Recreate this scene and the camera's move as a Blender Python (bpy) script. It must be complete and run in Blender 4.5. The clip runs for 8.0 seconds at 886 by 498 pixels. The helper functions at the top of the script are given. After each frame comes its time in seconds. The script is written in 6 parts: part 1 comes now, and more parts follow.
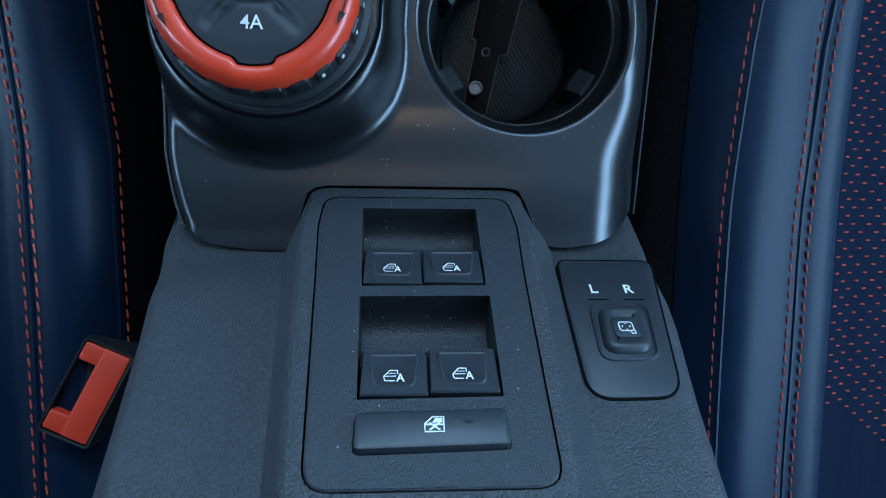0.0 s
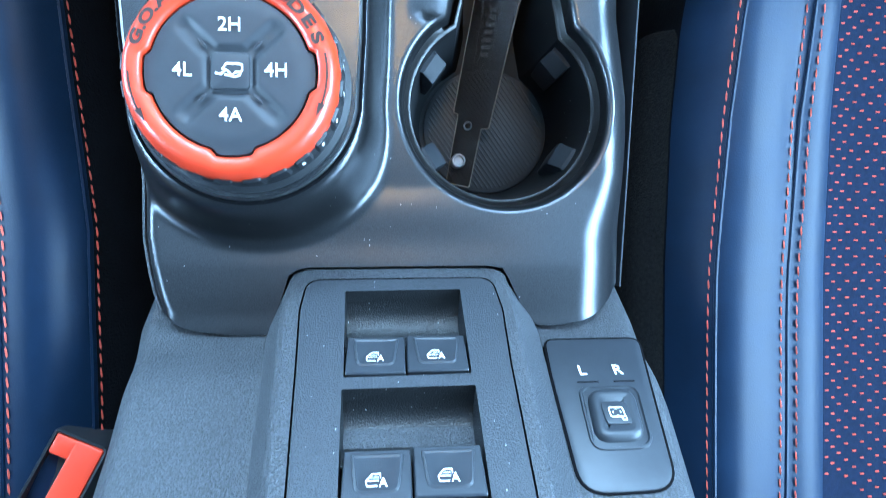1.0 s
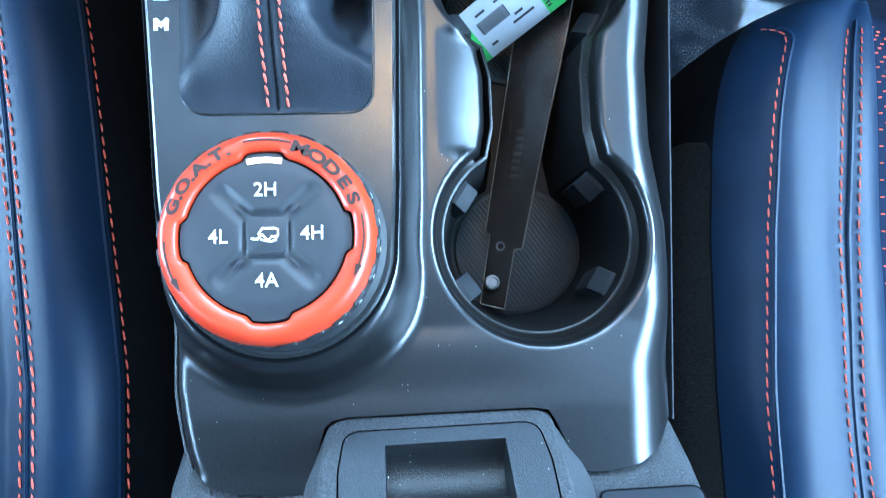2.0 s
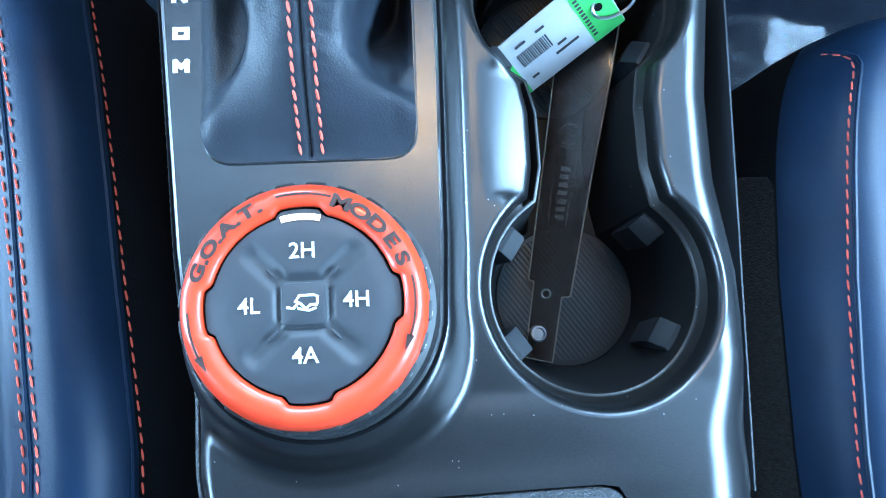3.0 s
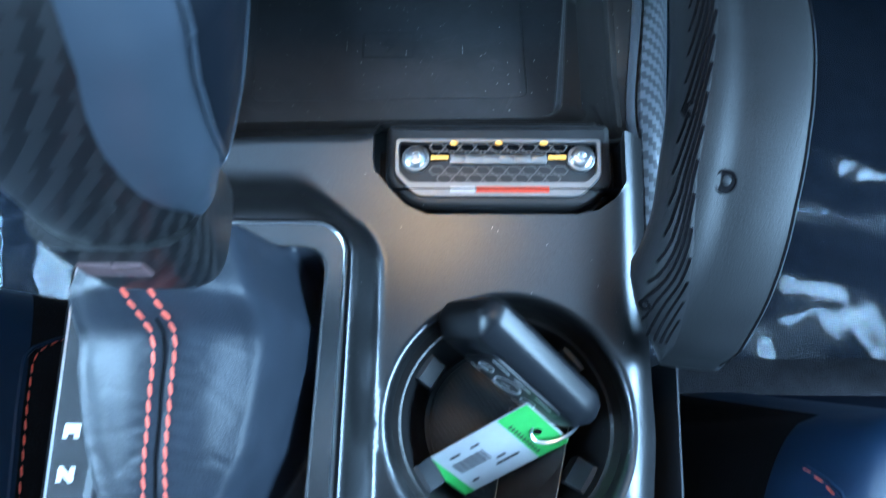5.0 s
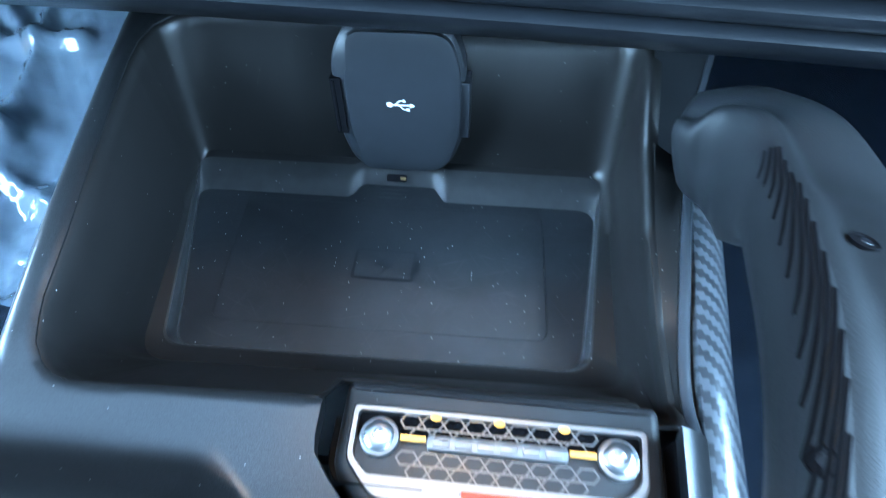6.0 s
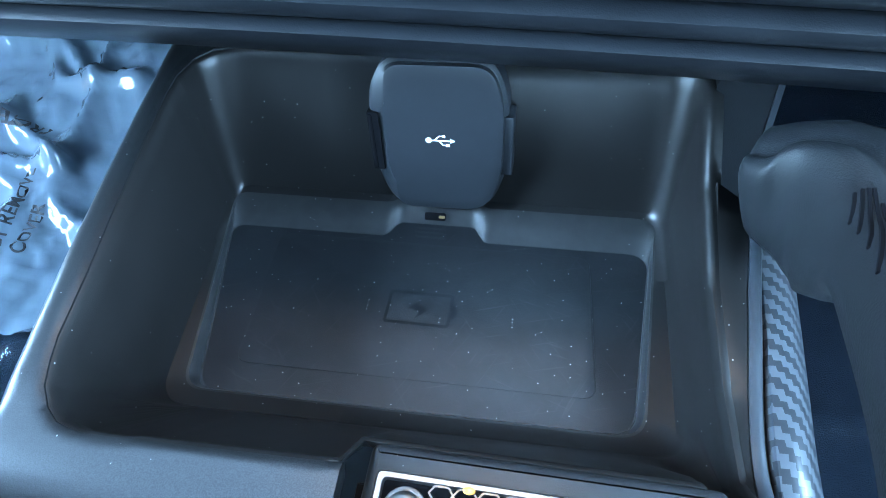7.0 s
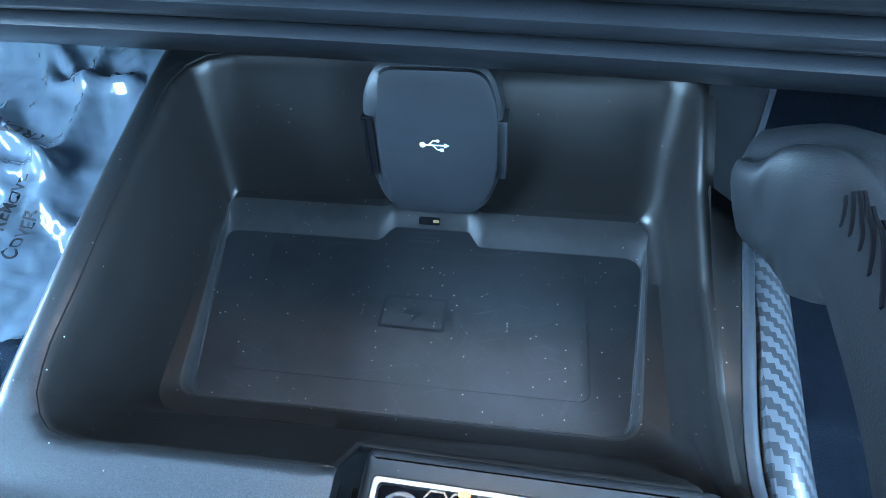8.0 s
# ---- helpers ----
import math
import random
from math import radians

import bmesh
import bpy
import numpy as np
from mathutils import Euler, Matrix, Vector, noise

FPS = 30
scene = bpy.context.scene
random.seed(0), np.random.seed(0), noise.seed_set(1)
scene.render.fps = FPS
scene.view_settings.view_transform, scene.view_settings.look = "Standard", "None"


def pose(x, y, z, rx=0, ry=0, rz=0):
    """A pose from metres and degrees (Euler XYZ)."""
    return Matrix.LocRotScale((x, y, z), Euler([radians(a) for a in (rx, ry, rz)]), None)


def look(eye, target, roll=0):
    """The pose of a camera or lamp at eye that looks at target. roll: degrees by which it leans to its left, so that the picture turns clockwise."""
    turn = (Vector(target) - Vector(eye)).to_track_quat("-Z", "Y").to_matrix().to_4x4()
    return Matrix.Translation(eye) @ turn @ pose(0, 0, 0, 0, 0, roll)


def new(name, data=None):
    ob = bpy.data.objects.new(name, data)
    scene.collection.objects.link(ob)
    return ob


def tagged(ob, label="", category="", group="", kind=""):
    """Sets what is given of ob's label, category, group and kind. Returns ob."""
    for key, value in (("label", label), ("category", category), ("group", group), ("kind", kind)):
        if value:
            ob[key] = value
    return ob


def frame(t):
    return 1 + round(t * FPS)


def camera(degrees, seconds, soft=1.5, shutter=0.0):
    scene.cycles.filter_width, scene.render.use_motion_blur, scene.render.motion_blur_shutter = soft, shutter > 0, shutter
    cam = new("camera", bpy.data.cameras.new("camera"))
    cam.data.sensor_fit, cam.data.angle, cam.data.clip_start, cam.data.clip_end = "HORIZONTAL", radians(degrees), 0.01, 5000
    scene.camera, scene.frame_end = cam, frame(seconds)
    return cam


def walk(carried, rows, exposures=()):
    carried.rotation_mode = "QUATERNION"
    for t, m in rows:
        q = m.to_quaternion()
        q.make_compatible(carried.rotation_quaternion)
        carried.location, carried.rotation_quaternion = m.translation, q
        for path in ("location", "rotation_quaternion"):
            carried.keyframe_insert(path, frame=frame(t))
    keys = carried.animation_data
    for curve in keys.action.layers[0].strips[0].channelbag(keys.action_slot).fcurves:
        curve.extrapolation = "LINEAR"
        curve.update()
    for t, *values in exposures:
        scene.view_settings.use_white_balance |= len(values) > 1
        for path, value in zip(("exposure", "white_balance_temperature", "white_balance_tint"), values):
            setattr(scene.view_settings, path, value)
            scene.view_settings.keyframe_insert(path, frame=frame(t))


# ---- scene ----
# Metres; the shifter plate and the dial face lie level, y points to the front of the car.
cam = camera(74.73, 8.0, soft=0.6, shutter=0.4)
ROWS = [
    (0.0, -0.0142, 0.0169, 0.2223, -4.87, -4.53, 1.06),
    (0.5, -0.0129, 0.0224, 0.2191, -3.04, -5.52, 0.72),
    (1.0, -0.0113, 0.0328, 0.2178, -0.37, -5.56, -0.01),
    (1.5, -0.0115, 0.0493, 0.2142, 3.32, -5.06, -0.74),
    (2.0, -0.0182, 0.0684, 0.2095, 5.89, -3.50, -2.08),
    (2.2, -0.0206, 0.0736, 0.2057, 6.59, -3.74, -2.17),
    (3.3, -0.0363, 0.0896, 0.1804, 8.45, -2.53, -3.33),
    (3.5, -0.0344, 0.0949, 0.1827, 8.62, -2.43, -3.07),
    (3.8, -0.0289, 0.1156, 0.1881, 10.52, -2.51, -1.61),
    (4.0, -0.0253, 0.1342, 0.1925, 11.29, -2.26, -1.20),
    (4.2, -0.0193, 0.1513, 0.1981, 12.67, -2.03, -2.56),
    (4.5, -0.0052, 0.1797, 0.2006, 14.54, -1.16, -1.56),
    (4.8, 0.0106, 0.2121, 0.1974, 16.94, 0.43, 0.39),
    (5.0, 0.0236, 0.2304, 0.1975, 17.87, 0.98, 0.47),
    (5.2, 0.0310, 0.2411, 0.1930, 20.84, 1.07, 0.43),
    (6.3, 0.0373, 0.3057, 0.1282, 38.93, 2.97, 8.96),
    (6.5, 0.0367, 0.3078, 0.1268, 38.95, 4.42, 10.09),
    (7.0, 0.0366, 0.3079, 0.1268, 40.33, 3.75, 9.48),
    (7.5, 0.0366, 0.3079, 0.1268, 40.68, 3.57, 9.30),
    (8.0, 0.0367, 0.3078, 0.1268, 40.74, 3.51, 8.95),
]
walk(cam, [(t, pose(x, y, z, rx, ry, rz)) for t, x, y, z, rx, ry, rz in ROWS],
     exposures=[(0.0, -1.65), (0.1, -1.2), (0.2, -0.45), (0.3, 0.2), (1.0, 0.52), (2.2, 0.62), (3.3, 0.65), (4.0, 0.6), (4.5, 0.35), (5.2, 0.45), (6.3, 1.25), (8.0, 1.25)])

# ---- light ----
world = bpy.data.worlds.new("sky")
scene.world = world
world.use_nodes = True
wn = world.node_tree
sky = wn.nodes.new("ShaderNodeTexSky")
sky.sky_type, sky.sun_disc = "NISHITA", False
sky.sun_elevation, sky.sun_rotation = radians(48), radians(140)
wn.links.new(sky.outputs[0], wn.nodes["Background"].inputs[0])
wn.nodes["Background"].inputs[1].default_value = 0.12

sun = new("sun", bpy.data.lights.new("sun", "SUN"))
sun.data.energy, sun.data.angle, sun.data.color = 0.5, radians(12), (1.0, 0.95, 0.88)
sun.matrix_world = look((1.2, -1.4, 2.2), (0, 0, 0))


def window_light(name, eye, target, w, h, watts, color=(0.385, 0.70, 1.06), spread=180):
    """Daylight that comes in through one window of the car."""
    la = bpy.data.lights.new(name, "AREA")
    la.shape, la.size, la.size_y, la.energy, la.color = "RECTANGLE", w, h, watts, color
    la.spread = radians(spread)
    ob = new(name, la)
    ob.matrix_world = look(eye, target)
    return ob


window_light("door_light_left", (-0.84, 0.36, 0.08), (0.10, 0.50, -0.08), 0.60, 0.30, 14)
window_light("window_light_left", (-0.84, 0.12, 0.44), (0.06, 0.54, -0.10), 0.50, 0.34, 3.6, spread=52)
window_light("window_light_right", (0.84, 0.05, 0.44), (0, 0.22, 0.0), 1.0, 0.36, 50)
window_light("windshield_light", (0.0, 1.15, 0.62), (0, 0.2, 0.1), 1.2, 0.42, 120)
window_light("rear_glass_light", (0.0, -1.75, 0.50), (0, 0, 0.0), 1.2, 0.5, 32)

# the warm map lamp in the overhead console
lamp_data = bpy.data.lights.new("map_lamp_light", "AREA")
lamp_data.shape, lamp_data.size, lamp_data.size_y, lamp_data.energy, lamp_data.color = "RECTANGLE", 0.13, 0.11, 1.20, (1.0, 0.60, 0.17)
new("map_lamp_light", lamp_data).matrix_world = look((-0.01, 0.47, 0.752), (-0.01, 0.471, 0.0))


# ---- materials ----
def mat(name, color, rough=0.5, metal=0.0, grain=0.0, grain_scale=1500, blotch=0.0, blotch_scale=40, coat=0.0, spec=0.5,
        rough_var=0.0, dust=0.0, crisp=0.25):
    """A painted, moulded or upholstered surface: base colour with slow blotches, fine grain relief and specks of dust."""
    m = bpy.data.materials.new(name)
    m.use_nodes = True
    nt = m.node_tree
    N, L = nt.nodes, nt.links
    p = N["Principled BSDF"]
    p.inputs["Base Color"].default_value = (*color, 1)
    p.inputs["Roughness"].default_value = rough
    p.inputs["Metallic"].default_value = metal
    p.inputs["Coat Weight"].default_value = coat
    p.inputs["Specular IOR Level"].default_value = spec
    geo = N.new("ShaderNodeNewGeometry")
    col = None
    if blotch:
        n = N.new("ShaderNodeTexNoise")
        n.inputs["Scale"].default_value, n.inputs["Detail"].default_value = blotch_scale, 5
        L.new(geo.outputs["Position"], n.inputs["Vector"])
        mix = N.new("ShaderNodeMix")
        mix.data_type = "RGBA"
        mix.inputs[6].default_value = (*[c * (1 - blotch) for c in color], 1)
        mix.inputs[7].default_value = (*[min(1, c * (1 + blotch)) for c in color], 1)
        st = N.new("ShaderNodeMapRange")
        st.inputs[1].default_value, st.inputs[2].default_value = 0.5 - crisp, 0.5 + crisp
        L.new(n.outputs["Fac"], st.inputs[0])
        L.new(st.outputs[0], mix.inputs[0])
        col = mix.outputs[2]
        if rough_var:
            r = N.new("ShaderNodeMapRange")
            r.inputs[3].default_value, r.inputs[4].default_value = rough - rough_var, rough + rough_var
            L.new(n.outputs["Fac"], r.inputs[0])
            L.new(r.outputs[0], p.inputs["Roughness"])
    if dust:
        v = N.new("ShaderNodeTexVoronoi")
        v.inputs["Scale"].default_value = 420
        L.new(geo.outputs["Position"], v.inputs["Vector"])
        th = N.new("ShaderNodeMath")
        th.operation = "LESS_THAN"
        th.inputs[1].default_value = 0.11
        L.new(v.outputs["Distance"], th.inputs[0])
        sep = N.new("ShaderNodeSeparateColor")
        L.new(v.outputs["Color"], sep.inputs[0])
        th2 = N.new("ShaderNodeMath")
        th2.operation = "LESS_THAN"
        th2.inputs[1].default_value = dust
        L.new(sep.outputs[0], th2.inputs[0])
        mul = N.new("ShaderNodeMath")
        mul.operation = "MULTIPLY"
        L.new(th.outputs[0], mul.inputs[0])
        L.new(th2.outputs[0], mul.inputs[1])
        mx = N.new("ShaderNodeMix")
        mx.data_type = "RGBA"
        mx.inputs[7].default_value = (0.45, 0.45, 0.45, 1)
        if col:
            L.new(col, mx.inputs[6])
        else:
            mx.inputs[6].default_value = (*color, 1)
        L.new(mul.outputs[0], mx.inputs[0])
        col = mx.outputs[2]
    if col:
        L.new(col, p.inputs["Base Color"])
    if grain:
        n2 = N.new("ShaderNodeTexNoise")
        n2.inputs["Scale"].default_value, n2.inputs["Detail"].default_value = grain_scale, 3
        L.new(geo.outputs["Position"], n2.inputs["Vector"])
        b = N.new("ShaderNodeBump")
        b.inputs["Strength"].default_value, b.inputs["Distance"].default_value = min(1.0, grain), 0.0005 if grain < 0.95 else 0.0009
        L.new(n2.outputs["Fac"], b.inputs["Height"])
        L.new(b.outputs["Normal"], p.inputs["Normal"])
    return m


def glow(name, color, strength):
    m = bpy.data.materials.new(name)
    m.use_nodes = True
    p = m.node_tree.nodes["Principled BSDF"]
    p.inputs["Base Color"].default_value = (*color, 1)
    p.inputs["Emission Color"].default_value = (*color, 1)
    p.inputs["Emission Strength"].default_value = strength
    return m


DECK = mat("satin_graphite_plastic", (0.060, 0.062, 0.066), 0.275, 0.88, 0.09, 2600, 0.18, 2600, dust=0.06, crisp=0.13)
GRAINED = mat("grained_grey_plastic", (0.036, 0.0390, 0.044), 0.46, 0, 1.0, 1150, 0.44, 1100, dust=0.01, crisp=0.12)
PANEL = mat("dark_switch_plastic", (0.022, 0.0255, 0.031), 0.48, 0, 0.9, 1500, 0.30, 1500, dust=0.08, crisp=0.12)
BUTTON = mat("soft_button_plastic", (0.023, 0.027, 0.033), 0.45, 0, 0.12, 3000, 0.1, 200)
BLACK = mat("black_plastic", (0.016, 0.017, 0.019), 0.42, 0, 0.15, 2500, 0.15, 70, dust=0.02)
GAP = mat("dark_gap", (0.004, 0.004, 0.005), 0.8, spec=0.04)
PLATE = mat("dark_shifter_plate", (0.075, 0.077, 0.081), 0.24, 0.8, 0.1, 2600, 0.12, 60, dust=0.02)
CHROME = mat("satin_chrome", (0.50, 0.51, 0.53), 0.28, 1.0)
SILVER = mat("silver_print", (0.42, 0.43, 0.45), 0.35, 0.3)
BRASS = mat("worn_brass", (0.45, 0.27, 0.12), 0.35, 0.9)
HONEY = mat("dark_grille_metal", (0.13, 0.128, 0.128), 0.35, 0.9, 0.1, 2000, 0.1, 300)
STEEL = mat("brushed_steel", (0.28, 0.28, 0.285), 0.42, 1.0, 0.1, 2000, 0.08, 300)
RED = mat("orange_red_paint", (0.72, 0.045, 0.014), 0.36, 0, 0.03, 3000, 0.06, 60, coat=0.35)
BUCKLE_RED = mat("red_buckle_plastic", (0.75, 0.05, 0.02), 0.38, 0, 0.05, 2500, 0.06, 80)
RUBBER = mat("dial_rubber", (0.022, 0.025, 0.030), 0.5, 0, 0.1, 3000, 0.1, 120)
WHITE = mat("white_print", (0.80, 0.80, 0.80), 0.5, 0, 0, 1, 0.05, 500)
DARKPRINT = mat("dark_print", (0.03, 0.012, 0.01), 0.5)
NAVY = mat("navy_leather", (0.0036, 0.0130, 0.0310), 0.44, 0, 0.16, 1300, 0.18, 45, rough_var=0.05, spec=0.17)
NAVY2 = mat("navy_perforated_leather", (0.0035, 0.0075, 0.019), 0.8, 0, 0.5, 800, 0.25, 300, spec=0.06)
SEATSIDE = mat("black_seat_trim", (0.0038, 0.0043, 0.0055), 0.9, 0, 0.9, 700, 0.2, 120, spec=0.1)
BOOT = mat("black_boot_leather", (0.0135, 0.0180, 0.0255), 0.46, 0, 0.4, 1300, 0.2, 70, rough_var=0.05, spec=0.30)
DOT = mat("dull_orange_dots", (0.42, 0.055, 0.035), 0.8, 0, 0.4, 3000, 0.2, 700, spec=0.1)
THREAD = mat("orange_red_thread", (0.62, 0.085, 0.05), 0.7, 0, 0.4, 3000, 0.2, 700)
CARPET = mat("black_carpet", (0.012, 0.013, 0.016), 0.95, 0, 1.0, 700, 0.4, 60, spec=0.1)
BINDING = mat("grey_mat_binding", (0.045, 0.050, 0.058), 0.8, 0, 0.6, 1200, 0.2, 200, spec=0.2)
FUZZ = mat("brown_black_fuzzy_trim", (0.013, 0.0125, 0.0125), 0.95, 0, 1.0, 900, 0.45, 500, spec=0.1)
GREEN = mat("green_tag_print", (0.03, 0.36, 0.08), 0.5, 0, 0, 1, 0.08, 300)
PAPER = mat("white_tag_paper", (0.36, 0.38, 0.40), 0.45, 0, 0, 1, 0.05, 200)
INK = mat("black_ink", (0.02, 0.02, 0.025), 0.6)
AMBER = glow("amber_lamp", (1.0, 0.45, 0.08), 0.2)
LAMP = glow("white_indicator", (1.0, 0.90, 0.80), 1.6)
HEADLINER = mat("light_grey_headliner", (0.72, 0.73, 0.75), 0.9, 0, 0.4, 500, 0.08, 30)
ROOF_DARK = mat("darkened_rear_headliner", (0.08, 0.083, 0.09), 0.9, 0, 0.4, 500, 0.08, 30)
TRAY = mat("black_tray_plastic", (0.0085, 0.0078, 0.0077), 0.36, 0, 0.10, 2500, 0.10, 45, rough_var=0.02, dust=0.06, spec=0.38)
# dust on the rim, plus a paler base for the light the ledge catches
DUSTY_LIT = mat("dusty_worn_lit_tray_edge", (0.020, 0.020, 0.021), 0.36, 0, 0.10, 2500, 0.30, 120, rough_var=0.06, dust=0.10, crisp=0.25, spec=0.6)
PAD = mat("dusty_charging_mat", (0.0135, 0.0145, 0.0165), 0.52, 0, 0.25, 2000, 0.30, 60, rough_var=0.06, dust=0.15, spec=0.30)
KNOB = mat("gear_knob_satin", (0.042, 0.055, 0.072), 0.34, 0.40, 0.05, 2500, 0.10, 60, spec=0.5)
INSET = mat("dull_black_inset", (0.004, 0.0055, 0.008), 0.42, 0, 0.05, 2500, 0.10, 60, spec=0.10)
COLLAR = mat("near_black_plastic", (0.004, 0.004, 0.005), 0.5, 0, 0.1, 2500, 0.15, 60, spec=0.2)
FINS = mat("dark_grip_rubber", (0.009, 0.011, 0.014), 0.50, 0, 0.2, 1500, 0.15, 60, spec=0.3)
MARK = mat("faded_red_grey_label", (0.075, 0.042, 0.044), 0.6, 0, 0.1, 2000, 0.3, 160)
COVER = mat("socket_cover_plastic", (0.014, 0.016, 0.0195), 0.46, 0, 0.15, 2600, 0.12, 90)
FOB = mat("glossy_fob_plastic", (0.006, 0.007, 0.009), 0.33, 0, 0.08, 2500, 0.15, 80, spec=0.35)
WELL = mat("matt_black_well", (0.006, 0.0065, 0.0075), 0.55, 0, 0.2, 1800, 0.2, 80, dust=0.03, spec=0.3)
POCKET = mat("black_pocket_plastic", (0.008, 0.009, 0.010), 0.42, 0, 0.8, 1400, 0.2, 700, dust=0.22)
DASH = mat("soft_black_dash", (0.008, 0.009, 0.011), 0.33, 0, 0.2, 1500, 0.15, 60, spec=0.45)
HANDLE = mat("dark_soft_touch_plastic", (0.0098, 0.0108, 0.0122), 0.50, 0, 0.3, 1500, 0.15, 60, spec=0.20)
RAIL = mat("satin_blue_grey_rail", (0.030, 0.034, 0.040), 0.34, 0.2, 0.1, 2000, 0.12, 60, spec=0.5)


def scratches(m, amount, tone):
    """Fine pale scuff lines in several directions over a material's base colour."""
    N, L = m.node_tree.nodes, m.node_tree.links
    p = N["Principled BSDF"]
    geo = N.new("ShaderNodeNewGeometry")
    total = None
    for k, (turn, across) in enumerate(((0.3, 900), (1.1, 800), (2.2, 1000), (2.8, 700))):
        mp = N.new("ShaderNodeMapping")
        mp.vector_type = "TEXTURE"
        mp.inputs["Rotation"].default_value = (0, 0, turn)
        mp.inputs["Scale"].default_value = (1 / (30 + 8 * k), 1 / across, 1 / 40)
        L.new(geo.outputs["Position"], mp.inputs["Vector"])
        n = N.new("ShaderNodeTexNoise")
        n.inputs["Scale"].default_value, n.inputs["Detail"].default_value = 1.0, 2
        L.new(mp.outputs[0], n.inputs["Vector"])
        r = N.new("ShaderNodeMapRange")
        r.inputs[1].default_value, r.inputs[2].default_value = 0.66, 0.80
        r.inputs[3].default_value, r.inputs[4].default_value = 0.0, amount
        L.new(n.outputs["Fac"], r.inputs[0])
        if total is None:
            total = r.outputs[0]
        else:
            add = N.new("ShaderNodeMath")
            add.operation, add.use_clamp = "ADD", True
            L.new(total, add.inputs[0])
            L.new(r.outputs[0], add.inputs[1])
            total = add.outputs[0]
    mx = N.new("ShaderNodeMix")
    mx.data_type = "RGBA"
    mx.inputs[7].default_value = (*tone, 1)
    L.new(p.inputs["Base Color"].links[0].from_socket, mx.inputs[6])
    L.new(total, mx.inputs[0])
    L.new(mx.outputs[2], p.inputs["Base Color"])


scratches(PAD, 0.072, (0.16, 0.16, 0.17))
DOORTRIM = mat("dark_door_trim", (0.03, 0.035, 0.045), 0.6, 0, 0.3, 900, 0.15, 30)


def carbon_weave(name, scale, light, rough=0.30, coat=0.6):
    """Woven carbon: diagonal strips that turn over and under one another."""
    m = bpy.data.materials.new(name)
    m.use_nodes = True
    N, L = m.node_tree.nodes, m.node_tree.links
    p = N["Principled BSDF"]
    geo = N.new("ShaderNodeNewGeometry")
    sep = N.new("ShaderNodeSeparateXYZ")
    L.new(geo.outputs["Position"], sep.inputs[0])

    def op(kind, a, b):
        n = N.new("ShaderNodeMath")
        n.operation = kind
        for i, v in enumerate((a, b)):
            if isinstance(v, (int, float)):
                n.inputs[i].default_value = v
            elif v is not None:
                L.new(v, n.inputs[i])
        return n.outputs[0]
    xz = op("SUBTRACT", sep.outputs[0], sep.outputs[2])
    u = op("MULTIPLY", xz, scale)
    v = op("MULTIPLY", sep.outputs[1], scale)
    # a 2 x 2 twill: each row of cells is shifted by one
    row = op("FLOOR", v, None)
    cell = op("FRACT", op("MULTIPLY", op("ADD", op("FLOOR", u, None), row), 0.25), None)
    over = op("LESS_THAN", cell, 0.45)
    mix = N.new("ShaderNodeMix")
    mix.data_type = "RGBA"
    mix.inputs[6].default_value = (light * 0.35, light * 0.38, light * 0.44, 1)
    mix.inputs[7].default_value = (light, light * 1.08, light * 1.2, 1)
    L.new(over, mix.inputs[0])
    L.new(mix.outputs[2], p.inputs["Base Color"])
    p.inputs["Roughness"].default_value = rough
    p.inputs["Metallic"].default_value = 0.3
    p.inputs["Coat Weight"].default_value = coat
    p.inputs["Coat Roughness"].default_value = 0.08
    b = N.new("ShaderNodeBump")
    b.inputs["Strength"].default_value, b.inputs["Distance"].default_value = 0.4, 0.0004
    L.new(over, b.inputs["Height"])
    L.new(b.outputs["Normal"], p.inputs["Normal"])
    return m


def clear_plastic(name, color, rough, alpha, crinkle=0.5, gloss=0.5, spec=0.5):
    """Thin tinted film or sheet that lets some light straight through."""
    m = bpy.data.materials.new(name)
    m.use_nodes = True
    N, L = m.node_tree.nodes, m.node_tree.links
    p = N["Principled BSDF"]
    p.inputs["Base Color"].default_value = (*color, 1)
    p.inputs["Roughness"].default_value = rough
    p.inputs["Alpha"].default_value = alpha
    p.inputs["Specular IOR Level"].default_value = spec
    p.inputs["Coat Weight"].default_value = gloss
    geo = N.new("ShaderNodeNewGeometry")
    n = N.new("ShaderNodeTexNoise")
    n.inputs["Scale"].default_value, n.inputs["Detail"].default_value = 60, 6
    if crinkle > 0.4:
        # a crumpled sheet: sharp folds that cross one another
        n.noise_type = "RIDGED_MULTIFRACTAL"
        n.inputs["Scale"].default_value, n.inputs["Detail"].default_value = 19, 3
    L.new(geo.outputs["Position"], n.inputs["Vector"])
    b = N.new("ShaderNodeBump")
    b.inputs["Strength"].default_value, b.inputs["Distance"].default_value = crinkle, 0.004
    L.new(n.outputs["Fac"], b.inputs["Height"])
    L.new(b.outputs["Normal"], p.inputs["Normal"])
    return m


CARBON = carbon_weave("carbon_weave_trim", 400, 0.085)
CARBON_DARK = carbon_weave("dark_carbon_weave", 620, 0.014, 0.42, 0.12)
FILM = clear_plastic("protective_film", (0.165, 0.22, 0.275), 0.12, 0.95, 0.8, 1.0)
# FILM again, its colour darkened for the less lit rear footwell
FILM_SHADED = clear_plastic("thin_clear_film_shaded", (0.026, 0.042, 0.066), 0.16, 0.60, 0.55, 0.1, 0.3)
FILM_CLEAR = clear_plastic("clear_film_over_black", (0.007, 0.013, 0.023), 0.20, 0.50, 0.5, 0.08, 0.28)
